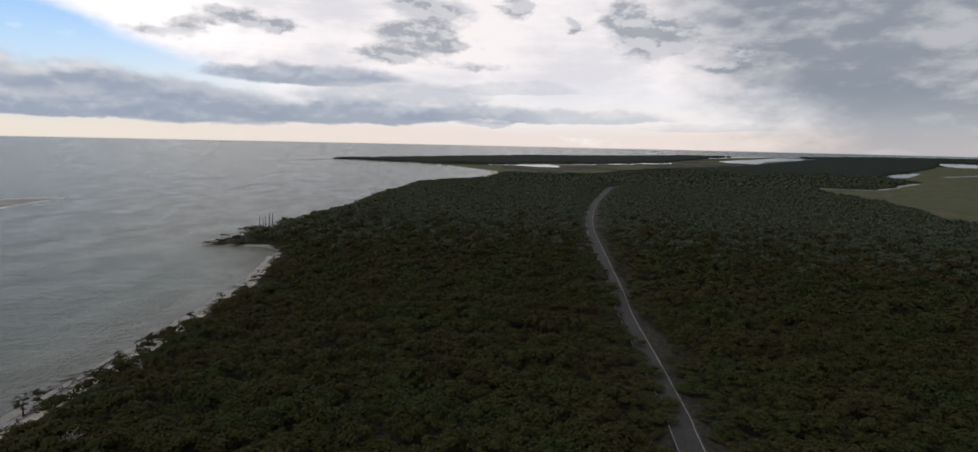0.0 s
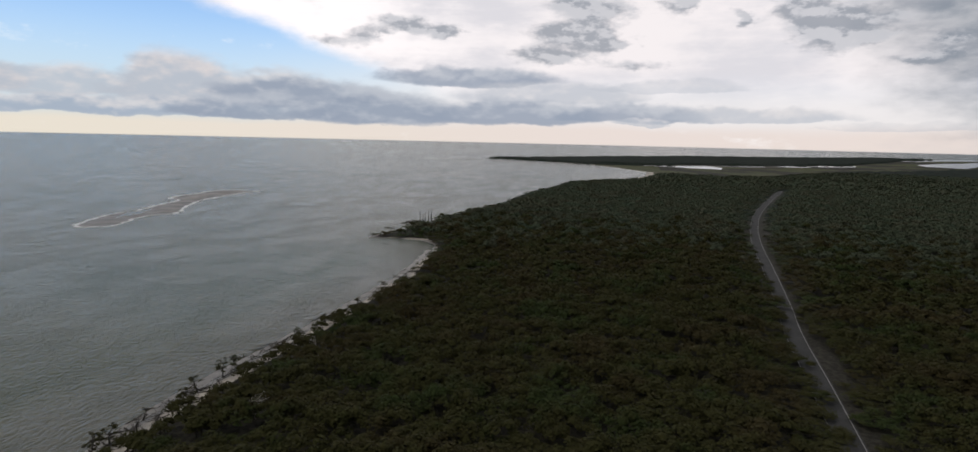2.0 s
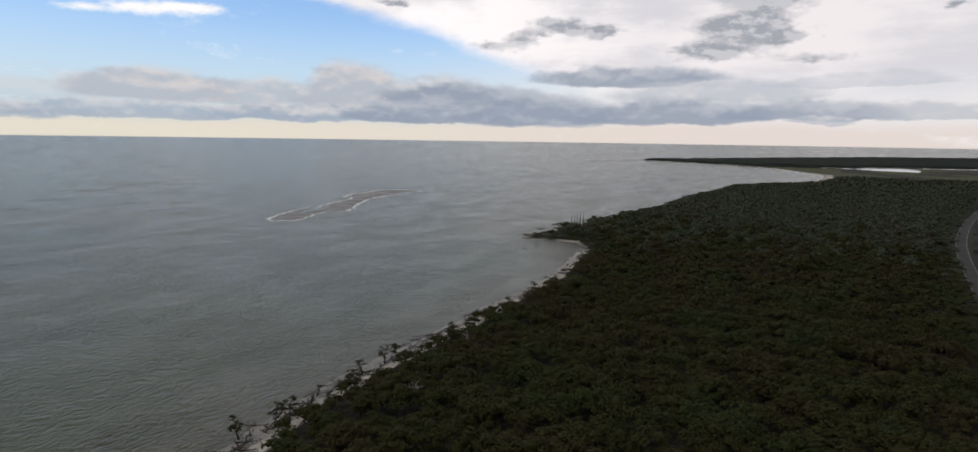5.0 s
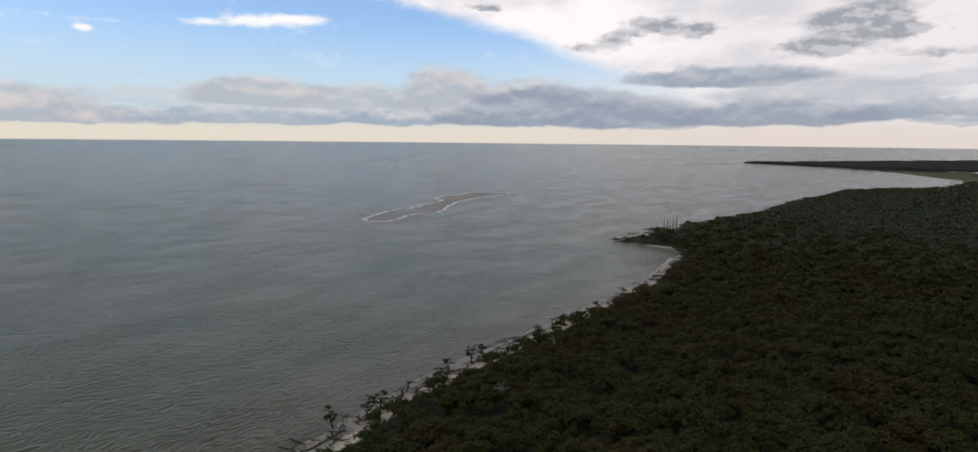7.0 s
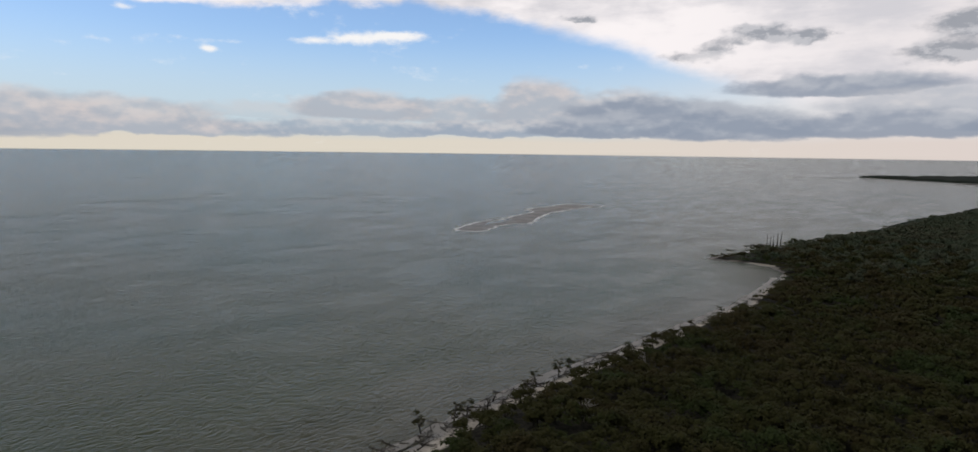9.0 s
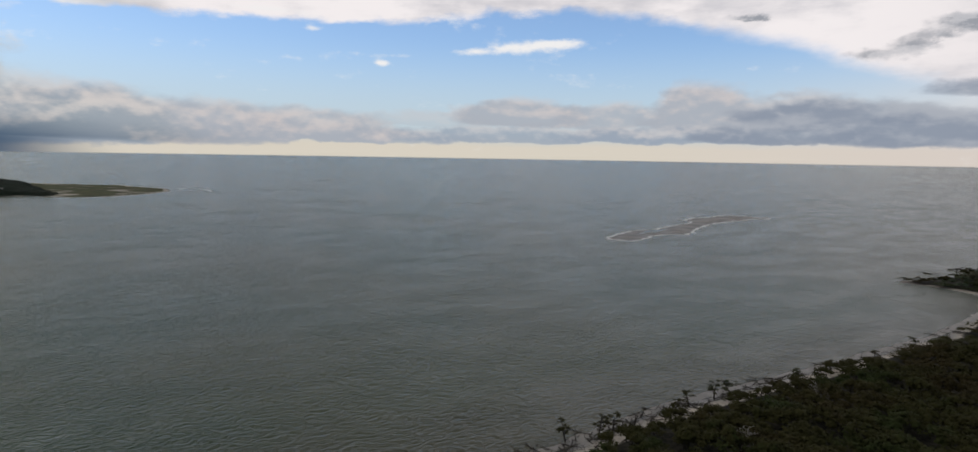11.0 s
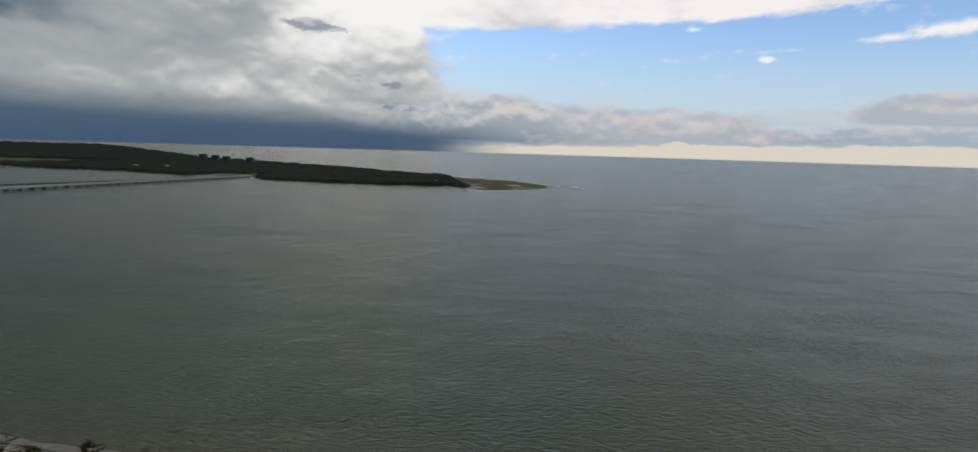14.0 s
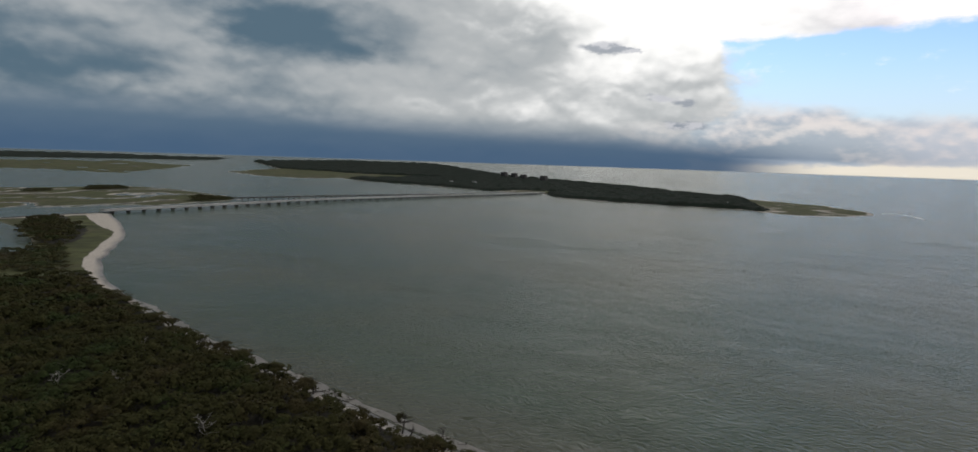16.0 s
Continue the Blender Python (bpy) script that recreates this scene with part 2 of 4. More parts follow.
# overhead and inland, unseen: cover set thick and dull to darken the water
# bright unseen sky added above two bearings to lighten the water
bright_side = plus(times(ramp(W, AZ, 72.0, 40.0), 42.0), puff(105.0, 0, 14.0, 1e6, 20.0))
dull = calc(W, "MAXIMUM", ramp(W, minus(EL, bright_side), 14.5, 28.0), calc(W, "MAXIMUM", ramp(W, AZ, -42.0, -70.0), ramp(W, AZ, 163.0, 178.0)))
sky = blend(W, dull, sky, dull_colour)
# under the horizon, the far sea
sky = blend(W, ramp(W, EL, -0.15, -0.4), sky, (0.16, 0.19, 0.21))

bg = W.nodes.new("ShaderNodeBackground")
link(W, sky, bg.inputs[0])
bg.inputs[1].default_value = 1.0
out = W.nodes.new("ShaderNodeOutputWorld")
link(W, bg.outputs[0], out.inputs[0])

sun = new("sun", bpy.data.lights.new("sun", "SUN"))
sun.data.energy, sun.data.angle, sun.data.color = 0.5, radians(26), (1.0, 0.95, 0.88)
to_sun = Vector((-math.sin(radians(SUN_AZ)) * math.cos(radians(SUN_EL)), math.cos(radians(SUN_AZ)) * math.cos(radians(SUN_EL)), math.sin(radians(SUN_EL))))
sun.matrix_world = look(to_sun * 500, (0, 0, 0))


# ---- materials ----
def surface(name, dark, light, scale, rough=0.85, bump=0.0, bump_scale=None, gloss=0.3, island=0.0, object_random=0.0, metal=0.0, large=None):
    """A surface with two scales of colour variation and fine relief, in world metres."""
    m = bpy.data.materials.new(name)
    m.use_nodes = True
    t = m.node_tree
    p = t.nodes["Principled BSDF"]
    pos = t.nodes.new("ShaderNodeNewGeometry")
    v = pos.outputs["Position"]
    f = fbm(t, v, scale, 4.0, 0.6)
    g = fbm(t, v, large or scale * 0.09, 3.0, 0.5, (5.2, 1.3, 0))
    f = calc(t, "ADD", calc(t, "MULTIPLY", f, 0.55), calc(t, "MULTIPLY", g, 0.45))
    f = ramp(t, f, 0.33, 0.67)
    if island:
        f = calc(t, "ADD", calc(t, "MULTIPLY", f, 1.0 - island), calc(t, "MULTIPLY", pos.outputs["Random Per Island"], island))
    if object_random:
        r = t.nodes.new("ShaderNodeObjectInfo").outputs["Random"]
        f = calc(t, "ADD", calc(t, "MULTIPLY", f, 1.0 - object_random), calc(t, "MULTIPLY", r, object_random))
    put(t, p.inputs["Base Color"], blend(t, f, dark, light))
    p.inputs["Roughness"].default_value, p.inputs["Metallic"].default_value = rough, metal
    p.inputs["Specular IOR Level"].default_value = gloss
    if bump:
        b = t.nodes.new("ShaderNodeBump")
        b.inputs["Strength"].default_value, b.inputs["Distance"].default_value = 0.8, bump
        put(t, b.inputs["Height"], fbm(t, v, bump_scale or scale * 3, 4.0, 0.6))
        link(t, b.outputs[0], p.inputs["Normal"])
    return m


def foliage(name, brown, olive, green, island=0.22, bump=0.35, self_shade=0.5):
    """Evergreen leaves: stands of brown, olive and green, each clump a little its own shade."""
    m = bpy.data.materials.new(name)
    m.use_nodes = True
    t = m.node_tree
    p = t.nodes["Principled BSDF"]
    geo = t.nodes.new("ShaderNodeNewGeometry")
    v = geo.outputs["Position"]
    stand = fbm(t, v, 0.028, 4.0, 0.6, (2.0, 7.0, 0))
    tone = fbm(t, v, 0.13, 3.0, 0.6)
    leaf = fbm(t, v, 1.6, 3.0, 0.65)
    c = blend(t, ramp(t, stand, 0.36, 0.50), brown, olive)
    c = blend(t, ramp(t, stand, 0.52, 0.66), c, green)
    k = calc(t, "ADD", calc(t, "MULTIPLY", ramp(t, tone, 0.3, 0.7), 0.45), calc(t, "MULTIPLY", ramp(t, leaf, 0.3, 0.7), 0.35))
    k = calc(t, "ADD", k, calc(t, "MULTIPLY", geo.outputs["Random Per Island"], island))
    # leaf self-shade mixed into the colour: near-black in hollows and low tones
    dark = blend(t, self_shade, c, (0.010, 0.011, 0.007))
    put(t, p.inputs["Base Color"], blend(t, k, dark, c))
    p.inputs["Roughness"].default_value, p.inputs["Specular IOR Level"].default_value = 0.8, 0.05
    n = t.nodes.new("ShaderNodeBump")
    n.inputs["Strength"].default_value, n.inputs["Distance"].default_value = 0.9, bump
    put(t, n.inputs["Height"], leaf)
    link(t, n.outputs[0], p.inputs["Normal"])
    return m


leaf_mat = foliage("foliage", (0.061, 0.049, 0.021), (0.056, 0.054, 0.019), (0.045, 0.061, 0.020), 0.16, 0.3, 0.36)
# distance haze put into the colour: paler, bluer leaves for the farther crowns
haze_leaf_mat = foliage("hazed_foliage", (0.094, 0.092, 0.058), (0.086, 0.100, 0.062), (0.078, 0.104, 0.067), 0.12, 0.3, 0.2)
# shade that the smooth canopy sheets lack, and blue haze, put into the colour
shaded_canopy_mat = foliage("far_foliage", (0.026, 0.031, 0.024), (0.024, 0.034, 0.025), (0.022, 0.035, 0.027), 0.1, 0.6)
bark_mat = surface("bark", (0.028, 0.024, 0.020), (0.085, 0.073, 0.062), 2.0, 0.9, 0.03)
drift_mat = surface("driftwood", (0.022, 0.019, 0.017), (0.12, 0.105, 0.09), 1.2, 0.85, 0.03, object_random=0.6)
pale_mat = surface("bleached_wood", (0.22, 0.20, 0.18), (0.42, 0.39, 0.35), 1.2, 0.85, 0.03)
asphalt_mat = surface("asphalt", (0.034, 0.033, 0.032), (0.060, 0.058, 0.055), 0.8, 0.85, 0.01, gloss=0.3)
paint_mat = surface("road_paint", (0.26, 0.25, 0.24), (0.44, 0.42, 0.40), 1.5, 0.6)
concrete_mat = surface("concrete", (0.50, 0.49, 0.46), (0.66, 0.65, 0.61), 0.4, 0.8, 0.02)
pier_mat = surface("weathered_concrete", (0.07, 0.066, 0.06), (0.16, 0.15, 0.14), 0.5, 0.9, 0.02)
stucco_mat = surface("stucco", (0.30, 0.28, 0.25), (0.45, 0.42, 0.38), 0.3, 0.85)
roof_mat = surface("roofing", (0.07, 0.068, 0.066), (0.14, 0.13, 0.125), 0.6, 0.8)
white_mat = surface("white_paint", (0.66, 0.66, 0.65), (0.82, 0.82, 0.80), 0.8, 0.5)
glass_mat = surface("dark_glass", (0.02, 0.025, 0.03), (0.04, 0.045, 0.05), 0.5, 0.12, gloss=0.6)
rubber_mat = surface("rubber", (0.012, 0.012, 0.012), (0.025, 0.025, 0.025), 3.0, 0.8)
foam_mat = surface("foam", (0.70, 0.71, 0.71), (0.90, 0.90, 0.89), 0.25, 0.7)
mud_mat = surface("wet_sand", (0.11, 0.10, 0.088), (0.24, 0.22, 0.19), 0.15, 0.45, 0.04, 0.6, gloss=0.5)


def times_of(tree, a, b):
    return calc(tree, "MULTIPLY", a, b)


def ground_material():
    """Leaf litter under the woods, sand on the beaches, cordgrass on the marsh."""
    m = bpy.data.materials.new("ground")
    m.use_nodes = True
    t = m.node_tree
    p = t.nodes["Principled BSDF"]
    v = t.nodes.new("ShaderNodeNewGeometry").outputs["Position"]
    masks = []
    for key in ("sand", "grass", "wet"):
        a = t.nodes.new("ShaderNodeAttribute")
        a.attribute_name = key
        masks.append(a.outputs["Fac"])
    n1, n2, n3 = fbm(t, v, 0.5, 5.0), fbm(t, v, 0.035, 4.0, 0.6), fbm(t, v, 0.009, 4.0, 0.6, (3, 8, 0))
    litter = blend(t, ramp(t, n1, 0.35, 0.65), (0.018, 0.016, 0.011), (0.05, 0.045, 0.032))
    sand = blend(t, ramp(t, n1, 0.3, 0.7), (0.46, 0.40, 0.34), (0.62, 0.56, 0.48))
    sand = blend(t, masks[2], sand, blend(t, ramp(t, n2, 0.4, 0.6), (0.15, 0.143, 0.138), (0.25, 0.24, 0.23)))
    grass = blend(t, ramp(t, n2, 0.36, 0.64), (0.050, 0.055, 0.020), (0.100, 0.104, 0.038))
    grass = blend(t, ramp(t, n3, 0.52, 0.66), grass, (0.105, 0.090, 0.052))
    grass = blend(t, times_of(t, ramp(t, fbm(t, v, 0.0035, 4.0, 0.6, (1, 5, 0)), 0.5, 0.62), 0.6), grass, (0.075, 0.082, 0.036))
    c = blend(t, ramp(t, calc(t, "ADD", masks[1], calc(t, "MULTIPLY", calc(t, "SUBTRACT", n2, 0.5), 0.5)), 0.4, 0.6), litter, grass)
    c = blend(t, ramp(t, calc(t, "ADD", masks[0], calc(t, "MULTIPLY", calc(t, "SUBTRACT", n1, 0.5), 0.5)), 0.35, 0.65), c, sand)
    put(t, p.inputs["Base Color"], c)
    put(t, p.inputs["Roughness"], calc(t, "SUBTRACT", 0.92, calc(t, "MULTIPLY", masks[2], 0.4)))
    p.inputs["Specular IOR Level"].default_value = 0.25
    b = t.nodes.new("ShaderNodeBump")
    b.inputs["Strength"].default_value, b.inputs["Distance"].default_value = 0.7, 0.25
    put(t, b.inputs["Height"], n1)
    link(t, b.outputs[0], p.inputs["Normal"])
    return m


def water_material():
    m = bpy.data.materials.new("sea_water")
    m.use_nodes = True
    t = m.node_tree
    p = t.nodes["Principled BSDF"]
    v = t.nodes.new("ShaderNodeNewGeometry").outputs["Position"]
    wind = fbm(t, v, 0.028, 6.0, 0.66, (11, 4, 0), (1, 0.42, 1), (0, 0, radians(25)))
    stir = fbm(t, v, 0.05, 2.0, 0.5, (2, 9, 0))
    n = t.nodes.new("ShaderNodeVectorMath")
    n.operation = "MULTIPLY_ADD"
    link(t, stir, n.inputs[0])
    n.inputs[1].default_value = (9.0, 5.0, 0.0)
    link(t, v, n.inputs[2])
    bent = n.outputs[0]
    swell = fbm(t, bent, 0.30, 2.0, 0.5, (0, 0, 0), (1.0, 0.50, 1.0), (0, 0, radians(24)))
    chop = fbm(t, bent, 0.52, 3.0, 0.6, (3, 0, 0), (1.0, 0.45, 1.0), (0, 0, radians(10)))
    roll = fbm(t, v, 0.05, 3.0, 0.6, (7, 2, 0), (1.0, 0.4, 1.0), (0, 0, radians(32)))
    # crests stand sharper than troughs
    swell = calc(t, "SUBTRACT", 1.0, calc(t, "MULTIPLY", calc(t, "ABSOLUTE", calc(t, "SUBTRACT", swell, 0.5)), 2.2))
    h = calc(t, "ADD", calc(t, "ADD", calc(t, "MULTIPLY", swell, 0.52), calc(t, "MULTIPLY", chop, 0.72)), calc(t, "MULTIPLY", roll, 0.12))
    silt = blend(t, ramp(t, fbm(t, v, 0.0035, 3.0, 0.5), 0.38, 0.62), (0.034, 0.063, 0.034), (0.064, 0.073, 0.032))
    # sandy shallows along the near beach
    at = t.nodes.new("ShaderNodeSeparateXYZ")
    link(t, v, at.inputs[0])
    near = ramp(t, calc(t, "ABSOLUTE", at.outputs[1]), 900.0, 500.0)
    shallow = times_of(t, near, ramp(t, calc(t, "ADD", at.outputs[0], calc(t, "MULTIPLY", fbm(t, v, 0.02, 4.0, 0.6, (6, 3, 0)), 60.0)), -225.0, -150.0))
    silt = blend(t, times_of(t, shallow, 0.65), silt, (0.078, 0.068, 0.044))
    put(t, p.inputs["Base Color"], silt)
    p.inputs["IOR"].default_value = 1.33
    p.inputs["Specular IOR Level"].default_value = 0.40
    put(t, p.inputs["Roughness"], ramp(t, wind, 0.40, 0.62, 0.15, 0.22))
    b = t.nodes.new("ShaderNodeBump")
    b.inputs["Distance"].default_value = 1.4
    gust = ramp(t, fbm(t, v, 0.0085, 5.0, 0.62, (4, 13, 0), (1, 0.5, 1), (0, 0, radians(20))), 0.54, 0.68, 0.0, 0.65)
    put(t, b.inputs["Strength"], calc(t, "ADD", gust, ramp(t, wind, 0.38, 0.62, 0.68, 1.25)))
    put(t, b.inputs["Height"], h)
    link(t, b.outputs[0], p.inputs["Normal"])
    return m


ground_mat, water_mat = ground_material(), water_material()


# ---- mesh helpers ----
def mesh_from(name, verts, quads, material, smooth=False):
    """One mesh from arrays of points and of quads or triangles."""
    verts, quads = np.asarray(verts, dtype=np.float32), np.asarray(quads, dtype=np.int32)
    k = quads.shape[1]
    me = bpy.data.meshes.new(name)
    me.vertices.add(len(verts))
    me.vertices.foreach_set("co", verts.ravel())
    me.loops.add(quads.size)
    me.loops.foreach_set("vertex_index", quads.ravel())
    me.polygons.add(len(quads))
    me.polygons.foreach_set("loop_start", np.arange(0, quads.size, k, dtype=np.int32))
    me.polygons.foreach_set("loop_total", np.full(len(quads), k, dtype=np.int32))
    if smooth:
        me.polygons.foreach_set("use_smooth", np.ones(len(quads), dtype=bool))
    me.materials.append(material)
    me.update(calc_edges=True)
    me.validate()
    return me


def part(name, me, parent=None, label=""):
    ob = new(name, me)
    ob.parent = parent
    return tagged(ob, label) if label else ob


def from_bm(name, bm, material, smooth=False):
    me = bpy.data.meshes.new(name)
    bmesh.ops.recalc_face_normals(bm, faces=bm.faces)
    for f in bm.faces:
        f.smooth = smooth
    bm.to_mesh(me)
    bm.free()
    me.materials.append(material)
    return me


def box(bm, x, y, z, sx, sy, sz, bevel=0.0, turn=0.0):
    r = bmesh.ops.create_cube(bm, size=1, matrix=Matrix.Translation((x, y, z)) @ Matrix.Rotation(turn, 4, "Z") @ Matrix.Diagonal((sx, sy, sz, 1)))
    if bevel:
        es = list({e for v in r["verts"] for e in v.link_edges})
        bmesh.ops.bevel(bm, geom=es, offset=bevel, segments=1, affect="EDGES", profile=0.5)


def tube(path, radii, sides=6):
    """Points and quads of a tapering limb along a path."""
    path = [Vector(p) for p in path]
    vs, fs = [], []
    for i, (p, r) in enumerate(zip(path, radii)):
        d = (path[min(i + 1, len(path) - 1)] - path[max(i - 1, 0)]).normalized()
        q = d.to_track_quat("Z", "Y")
        for k in range(sides):
            a = 2 * math.pi * k / sides
            vs.append(p + q @ Vector((math.cos(a) * r, math.sin(a) * r, 0)))
    for i in range(len(path) - 1):
        for k in range(sides):
            a, b = i * sides + k, i * sides + (k + 1) % sides
            fs.append((a, b, b + sides, a + sides))
    return vs, fs


def join(pieces):
    vs, fs = [], []
    for v, f in pieces:
        o = len(vs)
        vs += [tuple(p) for p in v]
        fs += [tuple(i + o for i in q) for q in f]
    return vs, fs


# ---- plan, in metres; the drone hovers over the origin ----
def rise(r):
    """Far out the sheet comes up to the eye's horizon, within the depth that the camera draws."""
    return 88.0 * np.clip((np.asarray(r, dtype=float) - 2600.0) / 2350.0, 0, 1.2) ** 1.6


MAINLAND = [(-540, -1098), (-520, -1060), (-470, -930), (-407, -794), (-349, -705), (-301, -633), (-265, -557), (-248, -508), (-223, -401), (-203, -313),
            (-198, -249), (-190, -198), (-185, -160), (-182, -126), (-178, -60), (-174, 0), (-172, 70), (-173, 130), (-180, 171), (-183, 208), (-183, 247),
            (-181, 300), (-184, 389), (-182, 430), (-192, 505), (-198, 544), (-206, 575), (-228, 606), (-254, 610), (-294, 594), (-286, 640), (-276, 720)]
MAINLAND += [(-275, 768), (-246, 926), (-236, 1000), (-227, 1077), (-231, 1267), (-203, 1440), (-200, 1596), (-108, 1736), (-27, 1925), (6, 2175), (10, 2400),
             (-110, 2700), (-260, 2930), (-409, 3040), (-625, 3115), (-830, 3165), (-800, 3225), (-600, 3350), (-430, 3500), (-250, 3630), (65, 3811), (268, 3911), (895, 3999), (1339, 4093), (1560, 4010),
             (1800, 3960), (2083, 3920), (2469, 3880), (2757, 3730), (3300, 3400), (4300, 2400), (4940, 0), (4000, -2700), (2000, -3000), (800, -2400), (150, -1600), (-150, -1200), (-330, -1110)]
CREEK = [(-362, -1060), (-351, -956), (-313, -820), (-283, -733), (-240, -735), (-200, -800), (-230, -960)]
MARSH_ISLE = [(-900, -1233), (-854, -1215), (-742, -1202), (-671, -1180), (-624, -1236), (-517, -1245), (-436, -1255), (-250, -1290), (0, -1500), (200, -1900),
              (-300, -2150), (-564, -1990), (-700, -1870), (-955, -1838), (-990, -1676), (-957, -1466)]
FAR_MARSH = [(-1074, -3069), (-1244, -2924), (-1373, -2724), (-1700, -2950), (-1980, -3190), (-1853, -3604), (-1331, -3760), (-600, -3800), (-500, -3200)]
FAR_SHORE = [(-2430, -3650), (-1800, -3880), (-1370, -3970), (-900, -4060), (200, -4200), (300, -4700), (-1000, -4560), (-1900, -4260), (-2600, -3790)]
ISLAND = [(-2010, -1851), (-1969, -1410), (-1857, -1135), (-1880, -930), (-1740, -800), (-1713, -584), (-1731, -408), (-1747, -247), (-1655, -160), (-1695, -67),
          (-1792, 26), (-1905, 52), (-1990, 30), (-2207, -88), (-2380, -330), (-2560, -600), (-2790, -861), (-2990, -1312), (-3110, -1758), (-3360, -2144),
          (-3580, -2514), (-3700, -2800), (-3300, -3300), (-2620, -3480), (-2332, -2880), (-1895, -2716), (-1836, -2375), (-1893, -2153), (-2078, -2108)]
ISLAND_MARSH = [(-1780, -2380), (-1893, -2100), (-2078, -2080), (-2691, -1929), (-2446, -2348), (-2332, -2900), (-1850, -2760)]
SANDBAR = [(-634, 545), (-611, 547), (-600, 569), (-629, 631), (-625, 668), (-622, 692), (-657, 743), (-702, 830), (-718, 894), (-732, 984), (-728, 1020), (-778, 1012), (-802, 990),
           (-790, 923), (-787, 883), (-771, 842), (-736, 820), (-712, 753), (-687, 687), (-688, 670), (-682, 635), (-665, 596)]
MARSH_RIGHT = [(946, 1727), (1105, 1702), (1350, 1951), (1538, 2163), (1617, 2407), (1947, 2765), (2339, 3134), (2700, 3300), (3200, 2800), (2500, 1200),
               (1300, 600), (740, 900), (800, 1085), (850, 1280), (830, 1430)]
MARSH_SOUTH = [(40, 2230), (-100, 2700), (-260, 2930), (60, 2960), (330, 2900), (300, 2600), (180, 2330)]
FLATS = [(107, 2240), (265, 2210), (412, 2280), (583, 2600), (891, 2900), (1141, 3000), (1411, 3191), (1882, 3600), (2050, 3760), (2000, 3950), (1433, 3900),
         (1190, 3630), (968, 3378), (558, 3231), (220, 3182), (60, 2960), (60, 2700)]
POOLS = ([(-230, 2990), (-60, 2985), (130, 2920), (150, 3050), (-60, 3065), (-230, 3045)], [(135, 2920), (201, 2870), (330, 2830), (350, 2960), (300, 3090), (170, 3090)],
         [(375, 3110), (460, 3080), (560, 3110), (570, 3220), (470, 3230), (380, 3210)], [(635, 3180), (700, 3165), (780, 3210), (790, 3315), (700, 3305), (640, 3270)],
         [(800, 3270), (880, 3255), (1010, 3310), (1030, 3420), (900, 3400), (810, 3360)],
         [(1361, 3440), (1490, 3340), (1640, 3540), (1860, 3640), (2010, 3650), (2030, 3810), (1860, 3880), (1640, 3730), (1540, 3700), (1365, 3570)],
         [(2571, 3439), (2706, 3328), (2475, 3040), (2407, 3087), (2418, 3218)], [(1640, 2430), (1702, 2434), (1941, 2690), (1900, 2747), (1801, 2660), (1690, 2543)],
         [(1400, 3830), (1454, 3820), (1600, 3890), (1800, 3910), (1800, 4000), (1600, 3980), (1420, 3950)])
BUSH = [(-395, -1045), (-446, -1050), (-418, -985), (-404, -905), (-388, -866), (-345, -790), (-318, -758), (-298, -790), (-335, -900), (-350, -960)]
ROAD = [(330, 1610), (258, 1344), (196, 1100), (156, 907), (131, 745), (112, 563), (99, 441), (91, 376), (85, 297), (82, 261), (79, 227), (76, 205), (68, 100),
        (40, -200), (-40, -600), (-200, -930), (-300, -1040), (-360, -1078), (-443, -1092), (-540, -1080)]


def inside(xs, ys, polygon):
    """Signed distance to a closed outline: positive within."""
    p = np.array(polygon, dtype=float)
    q = np.roll(p, -1, axis=0)
    xs, ys = np.asarray(xs, dtype=float), np.asarray(ys, dtype=float)
    best, within = np.full(xs.shape, 1e18), np.zeros(xs.shape, dtype=bool)
    for (ax, ay), (bx, by) in zip(p, q):
        dx, dy = bx - ax, by - ay
        u = np.clip(((xs - ax) * dx + (ys - ay) * dy) / (dx * dx + dy * dy), 0, 1)
        best = np.minimum(best, (xs - ax - u * dx) ** 2 + (ys - ay - u * dy) ** 2)
        if dy:
            within ^= ((ay > ys) != (by > ys)) & (xs < ax + (ys - ay) * dx / dy)
    return np.where(within, 1.0, -1.0) * np.sqrt(best)


def off_road(xs, ys):
    """Signed distance from the road's middle: negative on the shore's side."""
    best, side = np.full(np.shape(xs), 1e9), np.ones(np.shape(xs))
    for (ax, ay), (bx, by) in zip(ROAD[:-1], ROAD[1:]):
        dx, dy = bx - ax, by - ay
        u = np.clip(((xs - ax) * dx + (ys - ay) * dy) / (dx * dx + dy * dy), 0, 1)
        d = np.hypot(xs - ax - u * dx, ys - ay - u * dy)
        s = np.sign(dx * (ys - ay) - dy * (xs - ax))
        side = np.where(d < best, s, side)
        best = np.minimum(best, d)
    return best * side


def waver(xs, ys, scale, seed):
    """Smooth cheap noise, about -1 to 1."""
    rng = np.random.RandomState(seed)
    s = np.zeros(np.shape(xs))
    for k in range(7):
        a, f, ph = rng.uniform(0, 6.28), rng.uniform(0.6, 1.9) / scale, rng.uniform(0, 6.28)
        s += np.sin((xs * math.cos(a) + ys * math.sin(a)) * f * 6.28 + ph)
    return s / 3.0


